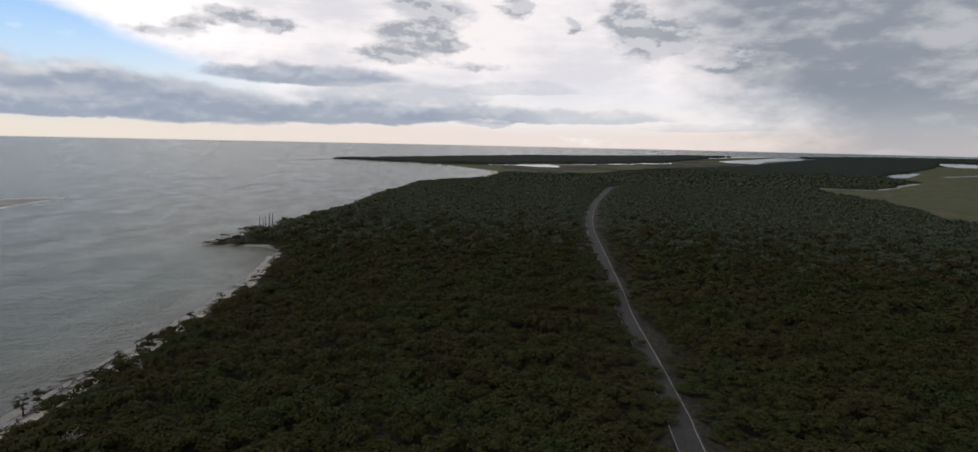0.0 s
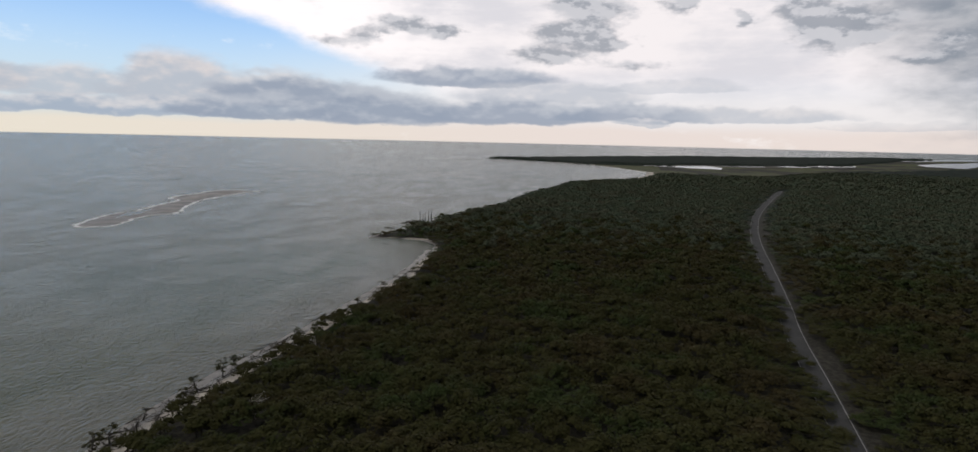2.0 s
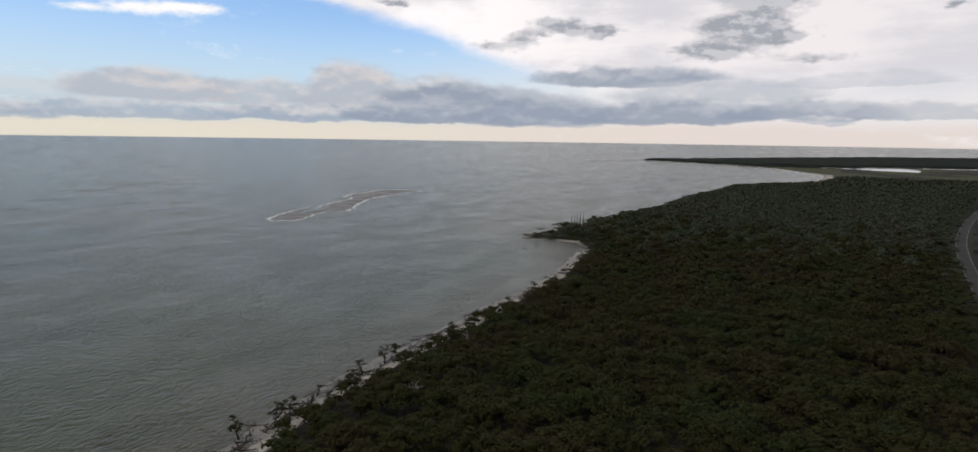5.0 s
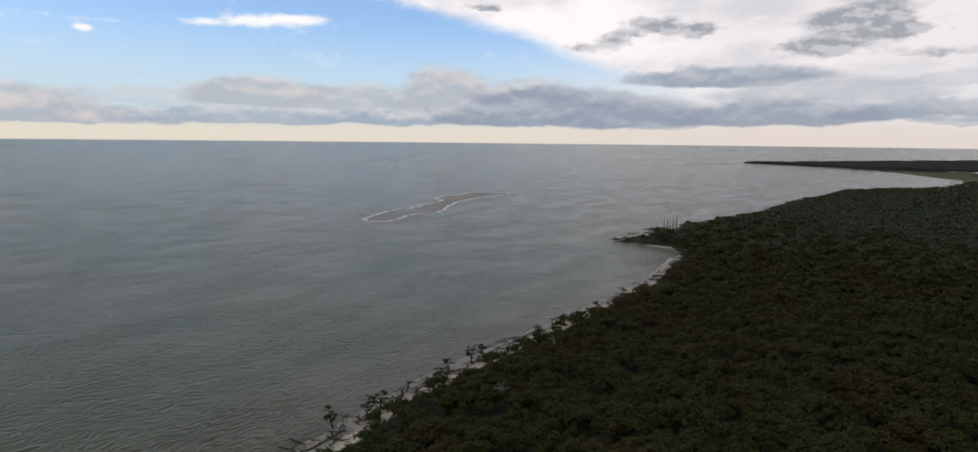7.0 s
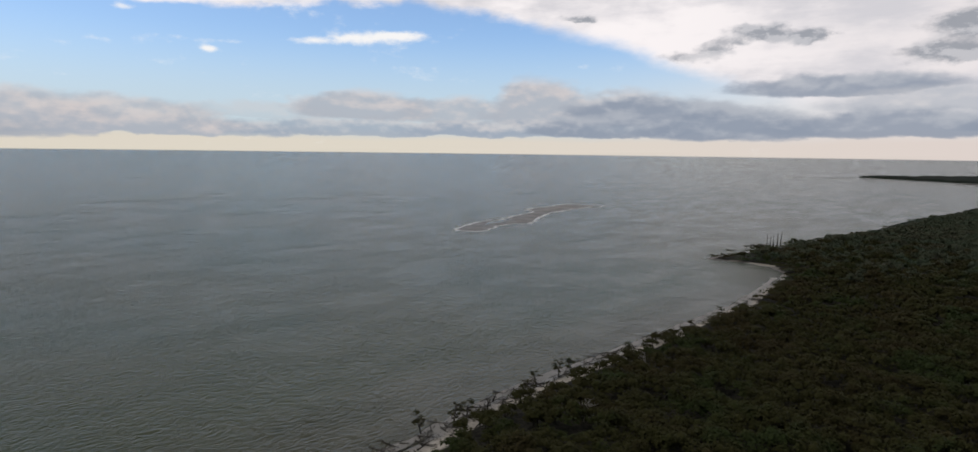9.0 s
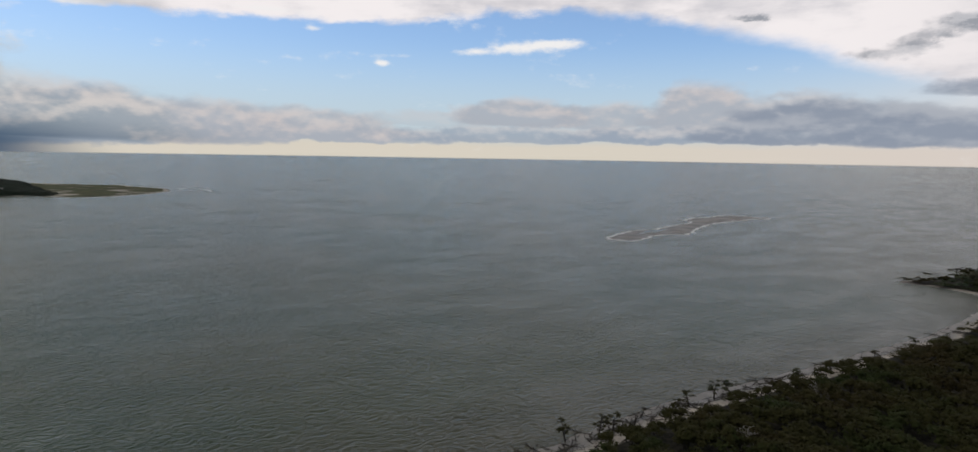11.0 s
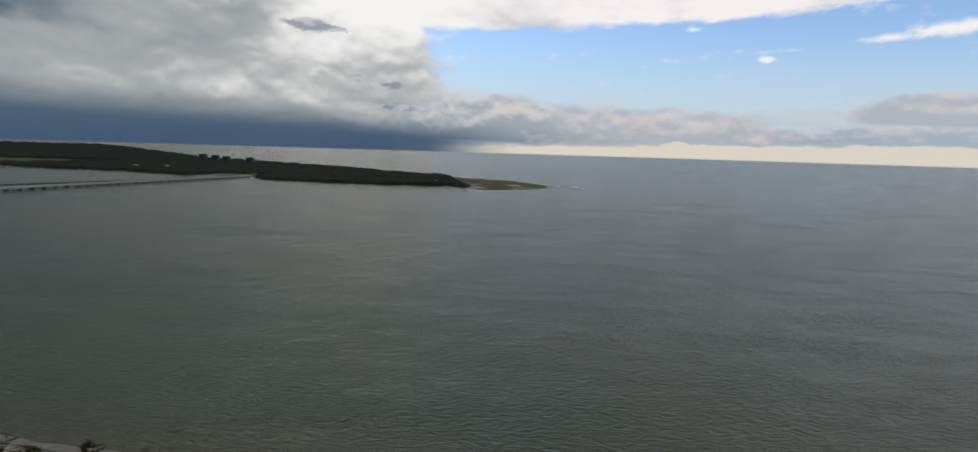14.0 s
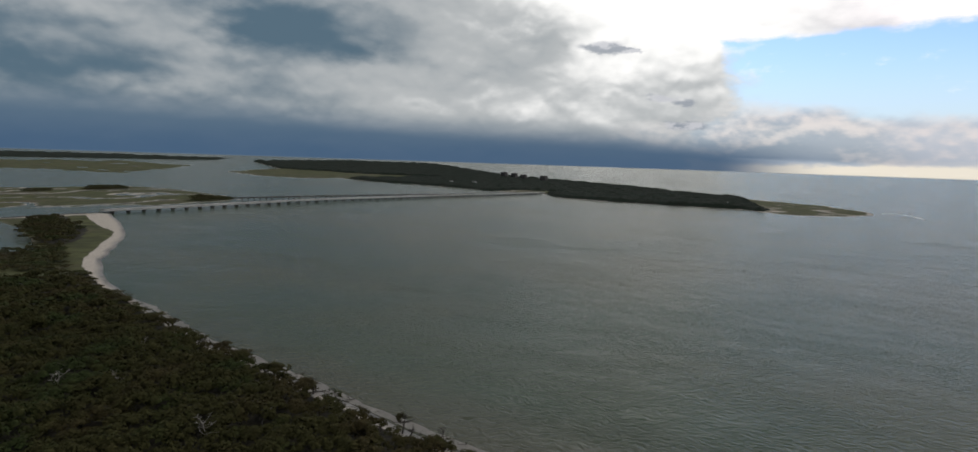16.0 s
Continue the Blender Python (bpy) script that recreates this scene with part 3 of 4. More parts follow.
def beach_width(ys):
    """Bare sand between the water and the first trees."""
    return np.interp(ys, (-1100, -1000, -930, -880, -836, -780, -700, -600, -560, -480, -300, -100, 100, 300, 420, 540, 620, 1700, 1850, 2200, 2600),
                     (34, 34, 30, 22, 11, 14, 15, 14, 9, 5, 5, 6, 9.5, 9.5, 7.5, 5, 4, 5, 22, 30, 8))


def mainland(xs, ys):
    d = inside(xs, ys, MAINLAND) + waver(xs, ys, 60, 3) * np.where(ys < -350, 1.0, np.interp(np.hypot(xs, ys), (300, 900), (1.6, 6.0)))
    d = np.minimum(d, -inside(xs, ys, CREEK))
    for pool in POOLS:
        d = np.minimum(d, -inside(xs, ys, pool))
    return d


def woods(xs, ys):
    """Positive within the woods of the mainland."""
    d = mainland(xs, ys) - beach_width(ys) - waver(xs, ys, 25, 5) * 2.5
    for marsh in (MARSH_RIGHT, MARSH_SOUTH, FLATS):
        d = np.minimum(d, -inside(xs, ys, marsh) + waver(xs, ys, 160, 8) * 14)
    north = ys + 560 + (xs + 250) * 0.5 + waver(xs, ys, 70, 9) * 14
    d = np.minimum(d, np.maximum(north, inside(xs, ys, BUSH)))
    r = off_road(xs, ys)
    far = np.clip((ys - 450) / 500.0, 0, 1)
    d = np.minimum(d, np.maximum(r - 8.0 - 5 * far, -r - 3.0 - 6 * far + waver(xs, ys, 30, 13) * 3.5))
    return d


def grid_sheet(name, xl, yl, dist, masks, slope=0.07, top=1.1, base=0.0):
    """A sheet of ground over a plan: it dips under the water outside the shoreline."""
    X, Y = np.meshgrid(xl, yl)
    D = dist(X, Y)
    z = np.clip(D * slope, -1.2, top) + np.where(D > 20, waver(X, Y, 40, 4) * 0.25, 0) + rise(np.hypot(X, Y)) + base
    nx, ny = len(xl), len(yl)
    a = (np.arange(ny - 1)[:, None] * nx + np.arange(nx - 1)).ravel()
    keep = np.maximum.reduce([D.ravel()[a], D.ravel()[a + 1], D.ravel()[a + nx], D.ravel()[a + nx + 1]]) > -25
    a = a[keep]
    q = np.stack([a, a + 1, a + nx + 1, a + nx], 1)
    used, back = np.unique(q, return_inverse=True)
    me = mesh_from(name, np.stack([X, Y, z], -1).reshape(-1, 3)[used], back.reshape(-1, 4), ground_mat, True)
    for key, fn in masks.items():
        at = me.attributes.new(key, "FLOAT", "POINT")
        at.data.foreach_set("value", np.clip(fn(X, Y, D).ravel()[used], 0, 1).astype(np.float32))
    return tagged(new(name, me), kind="structure")


def lines(*stretches):
    """Grid lines: stretches of (from, to, step)."""
    vals = []
    for a, b, s in stretches:
        vals += list(np.arange(a, b, s))
    return np.array(vals + [stretches[-1][1]], dtype=float)


# ---- sea ----
rs = np.concatenate([np.linspace(0, 150, 4), np.geomspace(170, 2600, 26), np.linspace(2700, 4950, 36)])
N_AZ = 180
aa = np.linspace(0, 2 * math.pi, N_AZ, endpoint=False)
sv = [(0, 0, 0)] + [(r * math.cos(a), r * math.sin(a), float(rise(r))) for r in rs[1:] for a in aa]
sq = []
for i in range(len(rs) - 2):
    for k in range(N_AZ):
        a, b = 1 + i * N_AZ + k, 1 + i * N_AZ + (k + 1) % N_AZ
        sq.append((a, a + N_AZ, b + N_AZ, b))
for k in range(0, N_AZ, 2):
    sq.append((0, 1 + k, 1 + k + 1, 1 + (k + 2) % N_AZ))
tagged(new("water", mesh_from("water", sv, sq, water_mat, True)), "grey-green tidal water with short wind ripples", "sea", kind="structure")

# ---- land ----
mx = lines((-860, -560, 50), (-560, -320, 6), (-320, -140, 4), (-140, 420, 14), (420, 2200, 24), (2200, 2720, 30), (2720, 5000, 150))
my = lines((-3050, -1150, 120), (-1150, 760, 8), (760, 2300, 26), (2300, 4120, 22), (4120, 4760, 90))
tagged(grid_sheet("ground", mx, my, mainland, {
    "sand": lambda X, Y, D: (beach_width(Y) + 3 - inside(X, Y, MAINLAND)) / 3.0,
    "wet": lambda X, Y, D: (5.5 - D) / 3.0,
    "grass": lambda X, Y, D: np.where(woods(X, Y) < -6, 1.0, 0.0) * (np.abs(off_road(X, Y)) > 16) * np.where(inside(X, Y, FLATS) > 0, 0.5 + 0.3 * waver(X, Y, 300, 41), 1.0)}),
    "wooded barrier island ground with sandy shore and marsh", "ground")
tagged(grid_sheet("ground_marsh_isle", lines((-1040, 240, 16)), lines((-2200, -1140, 16)),
                  lambda X, Y: np.minimum(inside(X, Y, MARSH_ISLE) + waver(X, Y, 90, 21) * 8, (np.abs(waver(X, Y, 330, 26)) - 0.09) * 110),
                  {"sand": lambda X, Y, D: np.where((waver(X, Y, 260, 23) > 0.62) & (Y < -1500), 1.0, 0.0) + (9 - D) / 8.0, "wet": lambda X, Y, D: (6 - D) / 6,
                   "grass": lambda X, Y, D: D / 10}), "flat green saltmarsh island with sandy patches", "marsh")
tagged(grid_sheet("ground_far_marsh", lines((-2050, -450, 40)), lines((-3950, -2650, 40)),
                  lambda X, Y: np.minimum(inside(X, Y, FAR_MARSH) + waver(X, Y, 220, 31) * 40, (np.abs(waver(X, Y, 700, 36)) - 0.07) * 260),
                  {"sand": lambda X, Y, D: D * 0, "wet": lambda X, Y, D: D * 0, "grass": lambda X, Y, D: D * 0 + 1}), "distant flat green saltmarsh", "marsh")
tagged(grid_sheet("ground_far_shore", lines((-2750, 350, 50)), lines((-4750, -3600, 50)), lambda X, Y: inside(X, Y, FAR_SHORE),
                  {"sand": lambda X, Y, D: D * 0, "wet": lambda X, Y, D: D * 0, "grass": lambda X, Y, D: D * 0}), "distant wooded shore on the horizon", "shore")


def island_dist(X, Y):
    return inside(X, Y, ISLAND) + waver(X, Y, 120, 41) * 9


def dunes(X, Y):
    """Positive on the open dunes at the island's tip."""
    return (Y + 203) - (X + 1713) * 0.24 + waver(X, Y, 90, 44) * 16


def island_woods(X, Y):
    d = np.minimum(island_dist(X, Y) - 9, -dunes(X, Y))
    d = np.minimum(d, -inside(X, Y, ISLAND_MARSH) + waver(X, Y, 200, 45) * 25)
    clearing = np.hypot((X + 1935) / 1.5, (Y + 1030) / 1.0) - 100 + waver(X, Y, 70, 49) * 14
    return np.minimum(d, np.maximum(clearing, -40))


tagged(grid_sheet("ground_island", lines((-3760, -2700, 40), (-2700, -1600, 16)), lines((-3550, -1100, 40), (-1100, 100, 14)), island_dist,
                  {"sand": lambda X, Y, D: np.maximum((14 - D) / 8.0, np.where((dunes(X, Y) > 0) | (np.hypot((X + 1935) / 1.5, Y + 1030) < 95), 0.30 + 0.22 * waver(X, Y, 120, 47), 0.0)),
                   "wet": lambda X, Y, D: (8 - D) / 6.0, "grass": lambda X, Y, D: np.where(island_woods(X, Y) < -5, 0.9, 0.0)}, 0.05),
       "low island with woods, open dunes and a sandy point", "island")
bar = grid_sheet("ground_sandbar", lines((-830, -580, 4)), lines((520, 1040, 4)), lambda X, Y: np.minimum(inside(X, Y, SANDBAR) + waver(X, Y, 45, 51) * 1.5, np.abs(X + 658 + (Y - 632) * 0.35) + np.abs(Y - 668) * 0.22 - 12),
                 {"sand": lambda X, Y, D: D * 0 + 1, "wet": lambda X, Y, D: 1.0 - D / 120 + 0.1 * waver(X, Y, 60, 53), "grass": lambda X, Y, D: D * 0}, 0.03, 0.7)
tagged(bar, "low wet sandbar edged by thin white surf", "sandbar")


def ribbon(name, path, width, z, material, closed=False, ragged=0.0, seed=1):
    """A strip laid along a path."""
    p = np.array(path, dtype=float)
    n = len(p)
    if closed:
        d = np.roll(p, -1, 0) - np.roll(p, 1, 0)
    else:
        d = np.gradient(p, axis=0)
    d /= np.linalg.norm(d, axis=1)[:, None]
    side = np.stack([-d[:, 1], d[:, 0]], 1)
    rng = np.random.RandomState(seed)
    w = width * (1 + ragged * rng.uniform(-1, 1, (n, 1)))
    a, b = p + side * w / 2, p - side * w / 2
    zz = (z + rise(np.hypot(p[:, 0], p[:, 1])))[:, None]
    v = np.concatenate([np.hstack([a, zz]), np.hstack([b, zz])])
    k = n if closed else n - 1
    q = [(i, (i + 1) % n, n + (i + 1) % n, n + i) for i in range(k)]
    return mesh_from(name, v, q, material)


def smooth_path(points, step, closed=False):
    """Even points along a rounded course through the given ones."""
    p = np.array(points, dtype=float)
    ext = np.vstack([p[-1:], p, p[:2]]) if closed else np.vstack([2 * p[:1] - p[1:2], p, 2 * p[-1:] - p[-2:-1]])
    pts = []
    for i in range(1, len(ext) - 2):
        p0, p1, p2, p3 = ext[i - 1], ext[i], ext[i + 1], ext[i + 2]
        m = max(2, int(np.linalg.norm(p2 - p1) / step))
        for u in np.arange(m) / m:
            pts.append(0.5 * (2 * p1 + (p2 - p0) * u + (2 * p0 - 5 * p1 + 4 * p2 - p3) * u ** 2 + (3 * p1 - p0 - 3 * p2 + p3) * u ** 3))
    if not closed:
        pts.append(p[-1])
    return np.array(pts)


surf_line = smooth_path(SANDBAR, 6, True)
surf_line += np.stack([waver(surf_line[:, 0], surf_line[:, 1], 30, 61), waver(surf_line[:, 0], surf_line[:, 1], 30, 62)], 1) * 1.6
tagged(new("surf", ribbon("surf", surf_line, 5.0, 0.16, foam_mat, True, 0.6, 5)), "thin white surf line round the sandbar", "surf", kind="structure")

# ---- road ----
course = smooth_path(ROAD, 8)
rd = np.gradient(course, axis=0)
rd /= np.linalg.norm(rd, axis=1)[:, None]
rn = np.stack([-rd[:, 1], rd[:, 0]], 1)
road = tagged(new("road", ribbon("road", course, 11.0, 1.5, asphalt_mat)), "two-lane asphalt road with pale edge lines", "road", kind="structure")
for offset, wide_line in ((4.6, 0.28), (-4.9, 0.22)):
    part("edge_line", ribbon("edge_line", course + rn * offset, wide_line, 1.52, paint_mat), road, "worn white edge line")


# ---- foliage templates ----
def round_clump(level):
    bm = bmesh.new()
    bmesh.ops.create_icosphere(bm, subdivisions=level, radius=1.0)
    v = np.array([tuple(p.co) for p in bm.verts])
    f = np.array([[p.index for p in q.verts] for q in bm.faces])
    bm.free()
    return v, f[v[f][:, :, 2].max(axis=1) > -0.25]


CLUMPS = {1: round_clump(1), 2: round_clump(2)}


def crown_shape(seed, radius, height, lobes, leaves, size, lift):
    """Triangles of a broken crown: many small leaf sprays over uneven boughs, with a ragged core behind them."""
    rng = np.random.RandomState(seed)
    base, faces = CLUMPS[1]
    vs, fs, cen, at = [], [], [], 0
    for k in range(lobes):
        a, rr = rng.uniform(0, 6.283), radius * math.sqrt(rng.uniform(0, 0.70))
        c = np.array((rr * math.cos(a), rr * math.sin(a), lift + height * (0.62 - 0.42 * (rr / radius) ** 2 + rng.uniform(-0.15, 0.15))))
        cen.append((c, radius * rng.uniform(0.26, 0.46)))
    for c, cr in cen[::4]:
        w = 0.84 + rng.uniform(-0.22, 0.14, len(base))
        vs.append(c + base * w[:, None] * np.array((cr, cr, cr * 0.7)))
        fs.append(faces + at)
        at += len(base)
    for k in range(leaves):
        c, cr = cen[rng.randint(lobes)]
        n = rng.normal(size=3)
        n[2] = abs(n[2]) * 1.1 - 0.3
        n /= np.linalg.norm(n)
        c = c + n * np.array((cr, cr, cr * 0.72)) * rng.uniform(0.74, 1.16)
        m = n * 0.7 + np.array((0, 0, 0.8)) + rng.normal(size=3) * 0.26
        m /= np.linalg.norm(m)
        u = np.cross(m, rng.normal(size=3))
        u /= np.linalg.norm(u)
        w = np.cross(m, u)
        s = size * rng.uniform(0.6, 1.4)
        vs.append(np.array([c + u * s, c - u * s * 0.5 + w * s * rng.uniform(0.6, 1.0), c - u * s * rng.uniform(0.4, 0.8) - w * s * 0.8]))
        fs.append(np.array([[at, at + 1, at + 2]]))
        at += 3
    return np.concatenate(vs), np.concatenate(fs)


NEAR = [crown_shape(100 + k, 5.6, 6.5, 12, 390, 0.52, 3.2) for k in range(10)]
MID = [crown_shape(200 + k, 5.8, 6.2, 8, 150, 0.90, 3.2) for k in range(10)]
FAR = [crown_shape(300 + k, 6.5, 5.5, 4, 44, 1.5, 3.6) for k in range(8)]
LAST = [crown_shape(400 + k, 8.0, 5.0, 3, 12, 3.3, 3.0) for k in range(8)]


def scatter(region, cell, seed):
    """Jittered places over a box (x0, x1, y0, y1)."""
    rng = np.random.RandomState(seed)
    X, Y = np.meshgrid(np.arange(region[0], region[1], cell), np.arange(region[2], region[3], cell))
    X, Y = X.ravel(), Y.ravel()
    return X + rng.uniform(-0.48, 0.48, X.size) * cell, Y + rng.uniform(-0.48, 0.48, X.size) * cell


def plant(name, xs, ys, templates, seed, low=0.75, high=1.35, base=0.8, material=None):
    """All crowns of a stretch of woods as one mesh."""
    rng = np.random.RandomState(seed)
    parts, tris, at = [], [], 0
    grow = (1 + 0.16 * waver(xs, ys, 55, seed + 5)) * np.clip(0.26 + woods(xs, ys) / 38.0, 0.26, 1.0)
    zz = rise(np.hypot(xs, ys)) + base
    for k, (x, y) in enumerate(zip(xs, ys)):
        t, f = templates[rng.randint(len(templates))]
        a, s = rng.uniform(0, 6.283), rng.uniform(low, high)
        c, d = math.cos(a) * s, math.sin(a) * s
        h = s * grow[k]
        parts.append(np.stack([t[:, 0] * c - t[:, 1] * d + x, t[:, 0] * d + t[:, 1] * c + y, t[:, 2] * h + zz[k]], 1))
        tris.append(f + at)
        at += len(t)
    return mesh_from(name, np.concatenate(parts), np.concatenate(tris), material or leaf_mat, True)


def in_sight(xs, ys, spare=0.0):
    az = np.degrees(np.arctan2(-xs, ys))
    return ((az > -44 - spare) & (az < 64 + spare)) | ((az > 118 - spare) & (az < 173 + spare))


# woods: singly along the shore, then joined stretches
X, Y = scatter((-230, 420, -620, 470), 7.8, 1)
R = np.hypot(X, Y)
ok = (woods(X, Y) > 1.5) & in_sight(X, Y) & (R > 175)
X, Y, R = X[ok], Y[ok], R[ok]
front = (mainland(X, Y) < 34) & (((Y > 120) & (Y < 330)) | ((Y < -115) & (Y > -330)))
near = ~front & (R < 430)
tagged(new("woods_near", plant("woods_near", X[near], Y[near], NEAR, 11)), "dense dark green coastal woodland canopy", "woods", kind="stuff")
FRONT = np.stack([X[front], Y[front]], 1)

X, Y = scatter((-175, 260, -260, 260), 11.0, 6)
R = np.hypot(X, Y)
ok = (woods(X, Y) > 3) & ~(in_sight(X, Y) & (R > 175)) & (R < 260)
tagged(new("woods_below", plant("woods_below", X[ok], Y[ok], FAR, 17)), "dark green woodland canopy by the shore", "woods", kind="stuff")

X, Y = scatter((-330, 900, -760, 1050), 8.6, 2)
R = np.hypot(X, Y)
ok = (woods(X, Y) > 1.5) & in_sight(X, Y) & (R >= 425) & (R < 900)
# the share of haze-paled crowns grows from 560 to 900 m
hazed = np.random.RandomState(19).uniform(0, 1, len(X)) < np.clip((R - 560) / 340.0, 0, 1)
tagged(new("woods_middle", plant("woods_middle", X[ok & ~hazed], Y[ok & ~hazed], MID, 12)), "dense dark green woodland canopy beyond", "woods", kind="stuff")
tagged(new("woods_hazed", plant("woods_hazed", X[ok & hazed], Y[ok & hazed], MID, 16, 0.75, 1.35, 0.8, haze_leaf_mat)), "crowns among the dark woodland, leaves paled for distance haze", "woods", kind="stuff")

X, Y = scatter((-330, 1500, 450, 1750), 9.4, 3)
R = np.hypot(X, Y)
ok = (woods(X, Y) > 2) & in_sight(X, Y) & (R >= 890) & (R < 1700)
tagged(new("woods_far", plant("woods_far", X[ok], Y[ok], FAR, 13, 0.8, 1.3, 0.8, haze_leaf_mat)), "distant dark green woodland canopy", "woods", kind="stuff")

X, Y = scatter((-330, 2200, 1150, 3000), 14.0, 4)
R = np.hypot(X, Y)
ok = (woods(X, Y) > 2) & in_sight(X, Y) & (R >= 1680) & (R < 2900)
tagged(new("woods_distant", plant("woods_distant", X[ok], Y[ok], LAST, 15, 0.8, 1.3, 0.8, haze_leaf_mat)), "distant dark woodland towards the far point", "woods", kind="stuff")


def canopy(name, xl, yl, dist, height, rough, keep, label):
    """Closed canopy where single crowns can no longer be told apart."""
    X, Y = np.meshgrid(xl, yl)
    rng = np.random.RandomState(len(name))
    X = X + rng.uniform(-0.35, 0.35, X.shape) * (xl[1] - xl[0])
    Y = Y + rng.uniform(-0.35, 0.35, Y.shape) * (yl[1] - yl[0])
    D = dist(X, Y)
    h = np.clip(D * 1.1, 0.0, 1e9)
    height = height(np.hypot(X, Y)) if callable(height) else height
    z = np.minimum(h, height + rough * rng.uniform(-1, 1, X.shape) + rough * waver(X, Y, 120, 77)) + rise(np.hypot(X, Y)) + 0.3
    nx, ny = len(xl), len(yl)
    a = (np.arange(ny - 1)[:, None] * nx + np.arange(nx - 1)).ravel()
    Df, K = D.ravel(), keep(X, Y).ravel()
    a = a[(np.maximum.reduce([Df[a], Df[a + 1], Df[a + nx], Df[a + nx + 1]]) > 0) & K[a]]
    q = np.stack([a, a + 1, a + nx + 1, a + nx], 1)
    used, back = np.unique(q, return_inverse=True)
    me = mesh_from(name, np.stack([X, Y, z], -1).reshape(-1, 3)[used], back.reshape(-1, 4), shaded_canopy_mat)
    return tagged(new(name, me), label, "woods", kind="stuff")


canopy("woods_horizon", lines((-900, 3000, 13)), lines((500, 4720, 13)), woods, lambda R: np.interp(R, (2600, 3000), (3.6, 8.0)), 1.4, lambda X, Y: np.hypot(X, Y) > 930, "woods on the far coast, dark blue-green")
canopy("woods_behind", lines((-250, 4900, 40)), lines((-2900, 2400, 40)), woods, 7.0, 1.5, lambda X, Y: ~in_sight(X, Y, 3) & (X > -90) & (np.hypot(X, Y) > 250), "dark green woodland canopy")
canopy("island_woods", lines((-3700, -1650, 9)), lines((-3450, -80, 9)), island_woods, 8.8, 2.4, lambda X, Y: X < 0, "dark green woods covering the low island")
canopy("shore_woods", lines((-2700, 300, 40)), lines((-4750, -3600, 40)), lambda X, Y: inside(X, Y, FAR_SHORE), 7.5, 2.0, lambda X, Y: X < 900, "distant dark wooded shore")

# ---- woods' edge: single trees along the beach ----
def oak(seed):
    """A coastal oak: leaning trunk, spreading limbs, broken crown."""
    rng = random.Random(seed)
    root = new("tree")
    lean = Vector((rng.uniform(-0.9, 0.2), rng.uniform(-0.5, 0.5), 0))
    h = rng.uniform(4.2, 5.2)
    pieces = [tube([(0, 0, -0.4), lean * 0.3 + Vector((0, 0, h * 0.4)), lean + Vector((0, 0, h))], (0.34, 0.26, 0.18))]
    for k in range(5):
        a = 6.283 * k / 5 + rng.uniform(-0.4, 0.4)
        s = lean * 0.5 + Vector((0, 0, h * rng.uniform(0.45, 0.75)))
        e = s + Vector((math.cos(a) * rng.uniform(2.2, 3.6), math.sin(a) * rng.uniform(2.2, 3.6), rng.uniform(1.6, 3.4)))
        pieces.append(tube([s, s.lerp(e, 0.5) + Vector((0, 0, 0.35)), e], (0.15, 0.10, 0.05), 5))
    v, f = join(pieces)
    part("trunk", mesh_from("trunk", v, f, bark_mat, True), root)
    c = crown_shape(500 + seed, 4.9, 5.2, 10, 380, 0.58, 3.4)
    part("crown", mesh_from("crown", *c, leaf_mat, True), root, "dark green clumped evergreen crown")
    return tagged(root, "coastal oak with a dark wind-shorn evergreen crown behind the beach", "tree", "trees along the beach")


rng = random.Random(7)
oaks = [oak(k) for k in range(6)]
FRONT = FRONT[np.argsort(mainland(FRONT[:, 0], FRONT[:, 1]))]
singles, rest = FRONT[:294], FRONT[294:]
depths = woods(singles[:, 0], singles[:, 1])
for k, ((x, y), d) in enumerate(zip(singles, depths)):
    s = min(1.1, 0.72 + d / 55.0) * rng.uniform(0.8, 1.25)
    m = pose(x, y, 0.7, 0, 0, rng.uniform(0, 360)) @ Matrix.Scale(s, 4)
    if k < 6:
        oaks[k].matrix_basis = m
    else:
        t = copy_thing(oaks[k % 6], Matrix.Identity(4))
        t.matrix_basis = m
for x, y, s in ((-186, -262, 1.45), (-184, -231, 1.5), (-182, -206, 1.25), (-196, -325, 1.2), (-205, -354, 1.2)):
    t = copy_thing(oaks[rng.randint(0, 5)], Matrix.Identity(4))
    t.matrix_basis = pose(x, y, 0.6, 0, 0, rng.uniform(0, 360)) @ Matrix.Diagonal((s, s, s * 0.8, 1))
    tagged(t, "broad flat-topped coastal oak leaning over the beach")
if len(rest):
    tagged(new("woods_edge", plant("woods_edge", rest[:, 0], rest[:, 1], NEAR, 14)), "dark green woodland canopy behind the beach", "woods", kind="stuff")


# ---- dead trees and driftwood on the beach ----
def crooked(rng, start, way, length, r, steps=4, bend=0.35):
    """A crooked limb: its path and radii."""
    p, d = Vector(start), Vector(way).normalized()
    path, radii = [p.copy()], [r]
    for i in range(steps):
        d = (d + Vector((rng.uniform(-bend, bend), rng.uniform(-bend, bend), rng.uniform(-bend, bend) * 0.7))).normalized()
        p = p + d * length / steps
        path.append(p.copy())
        radii.append(r * (1 - 0.8 * (i + 1) / steps))
    return path, radii


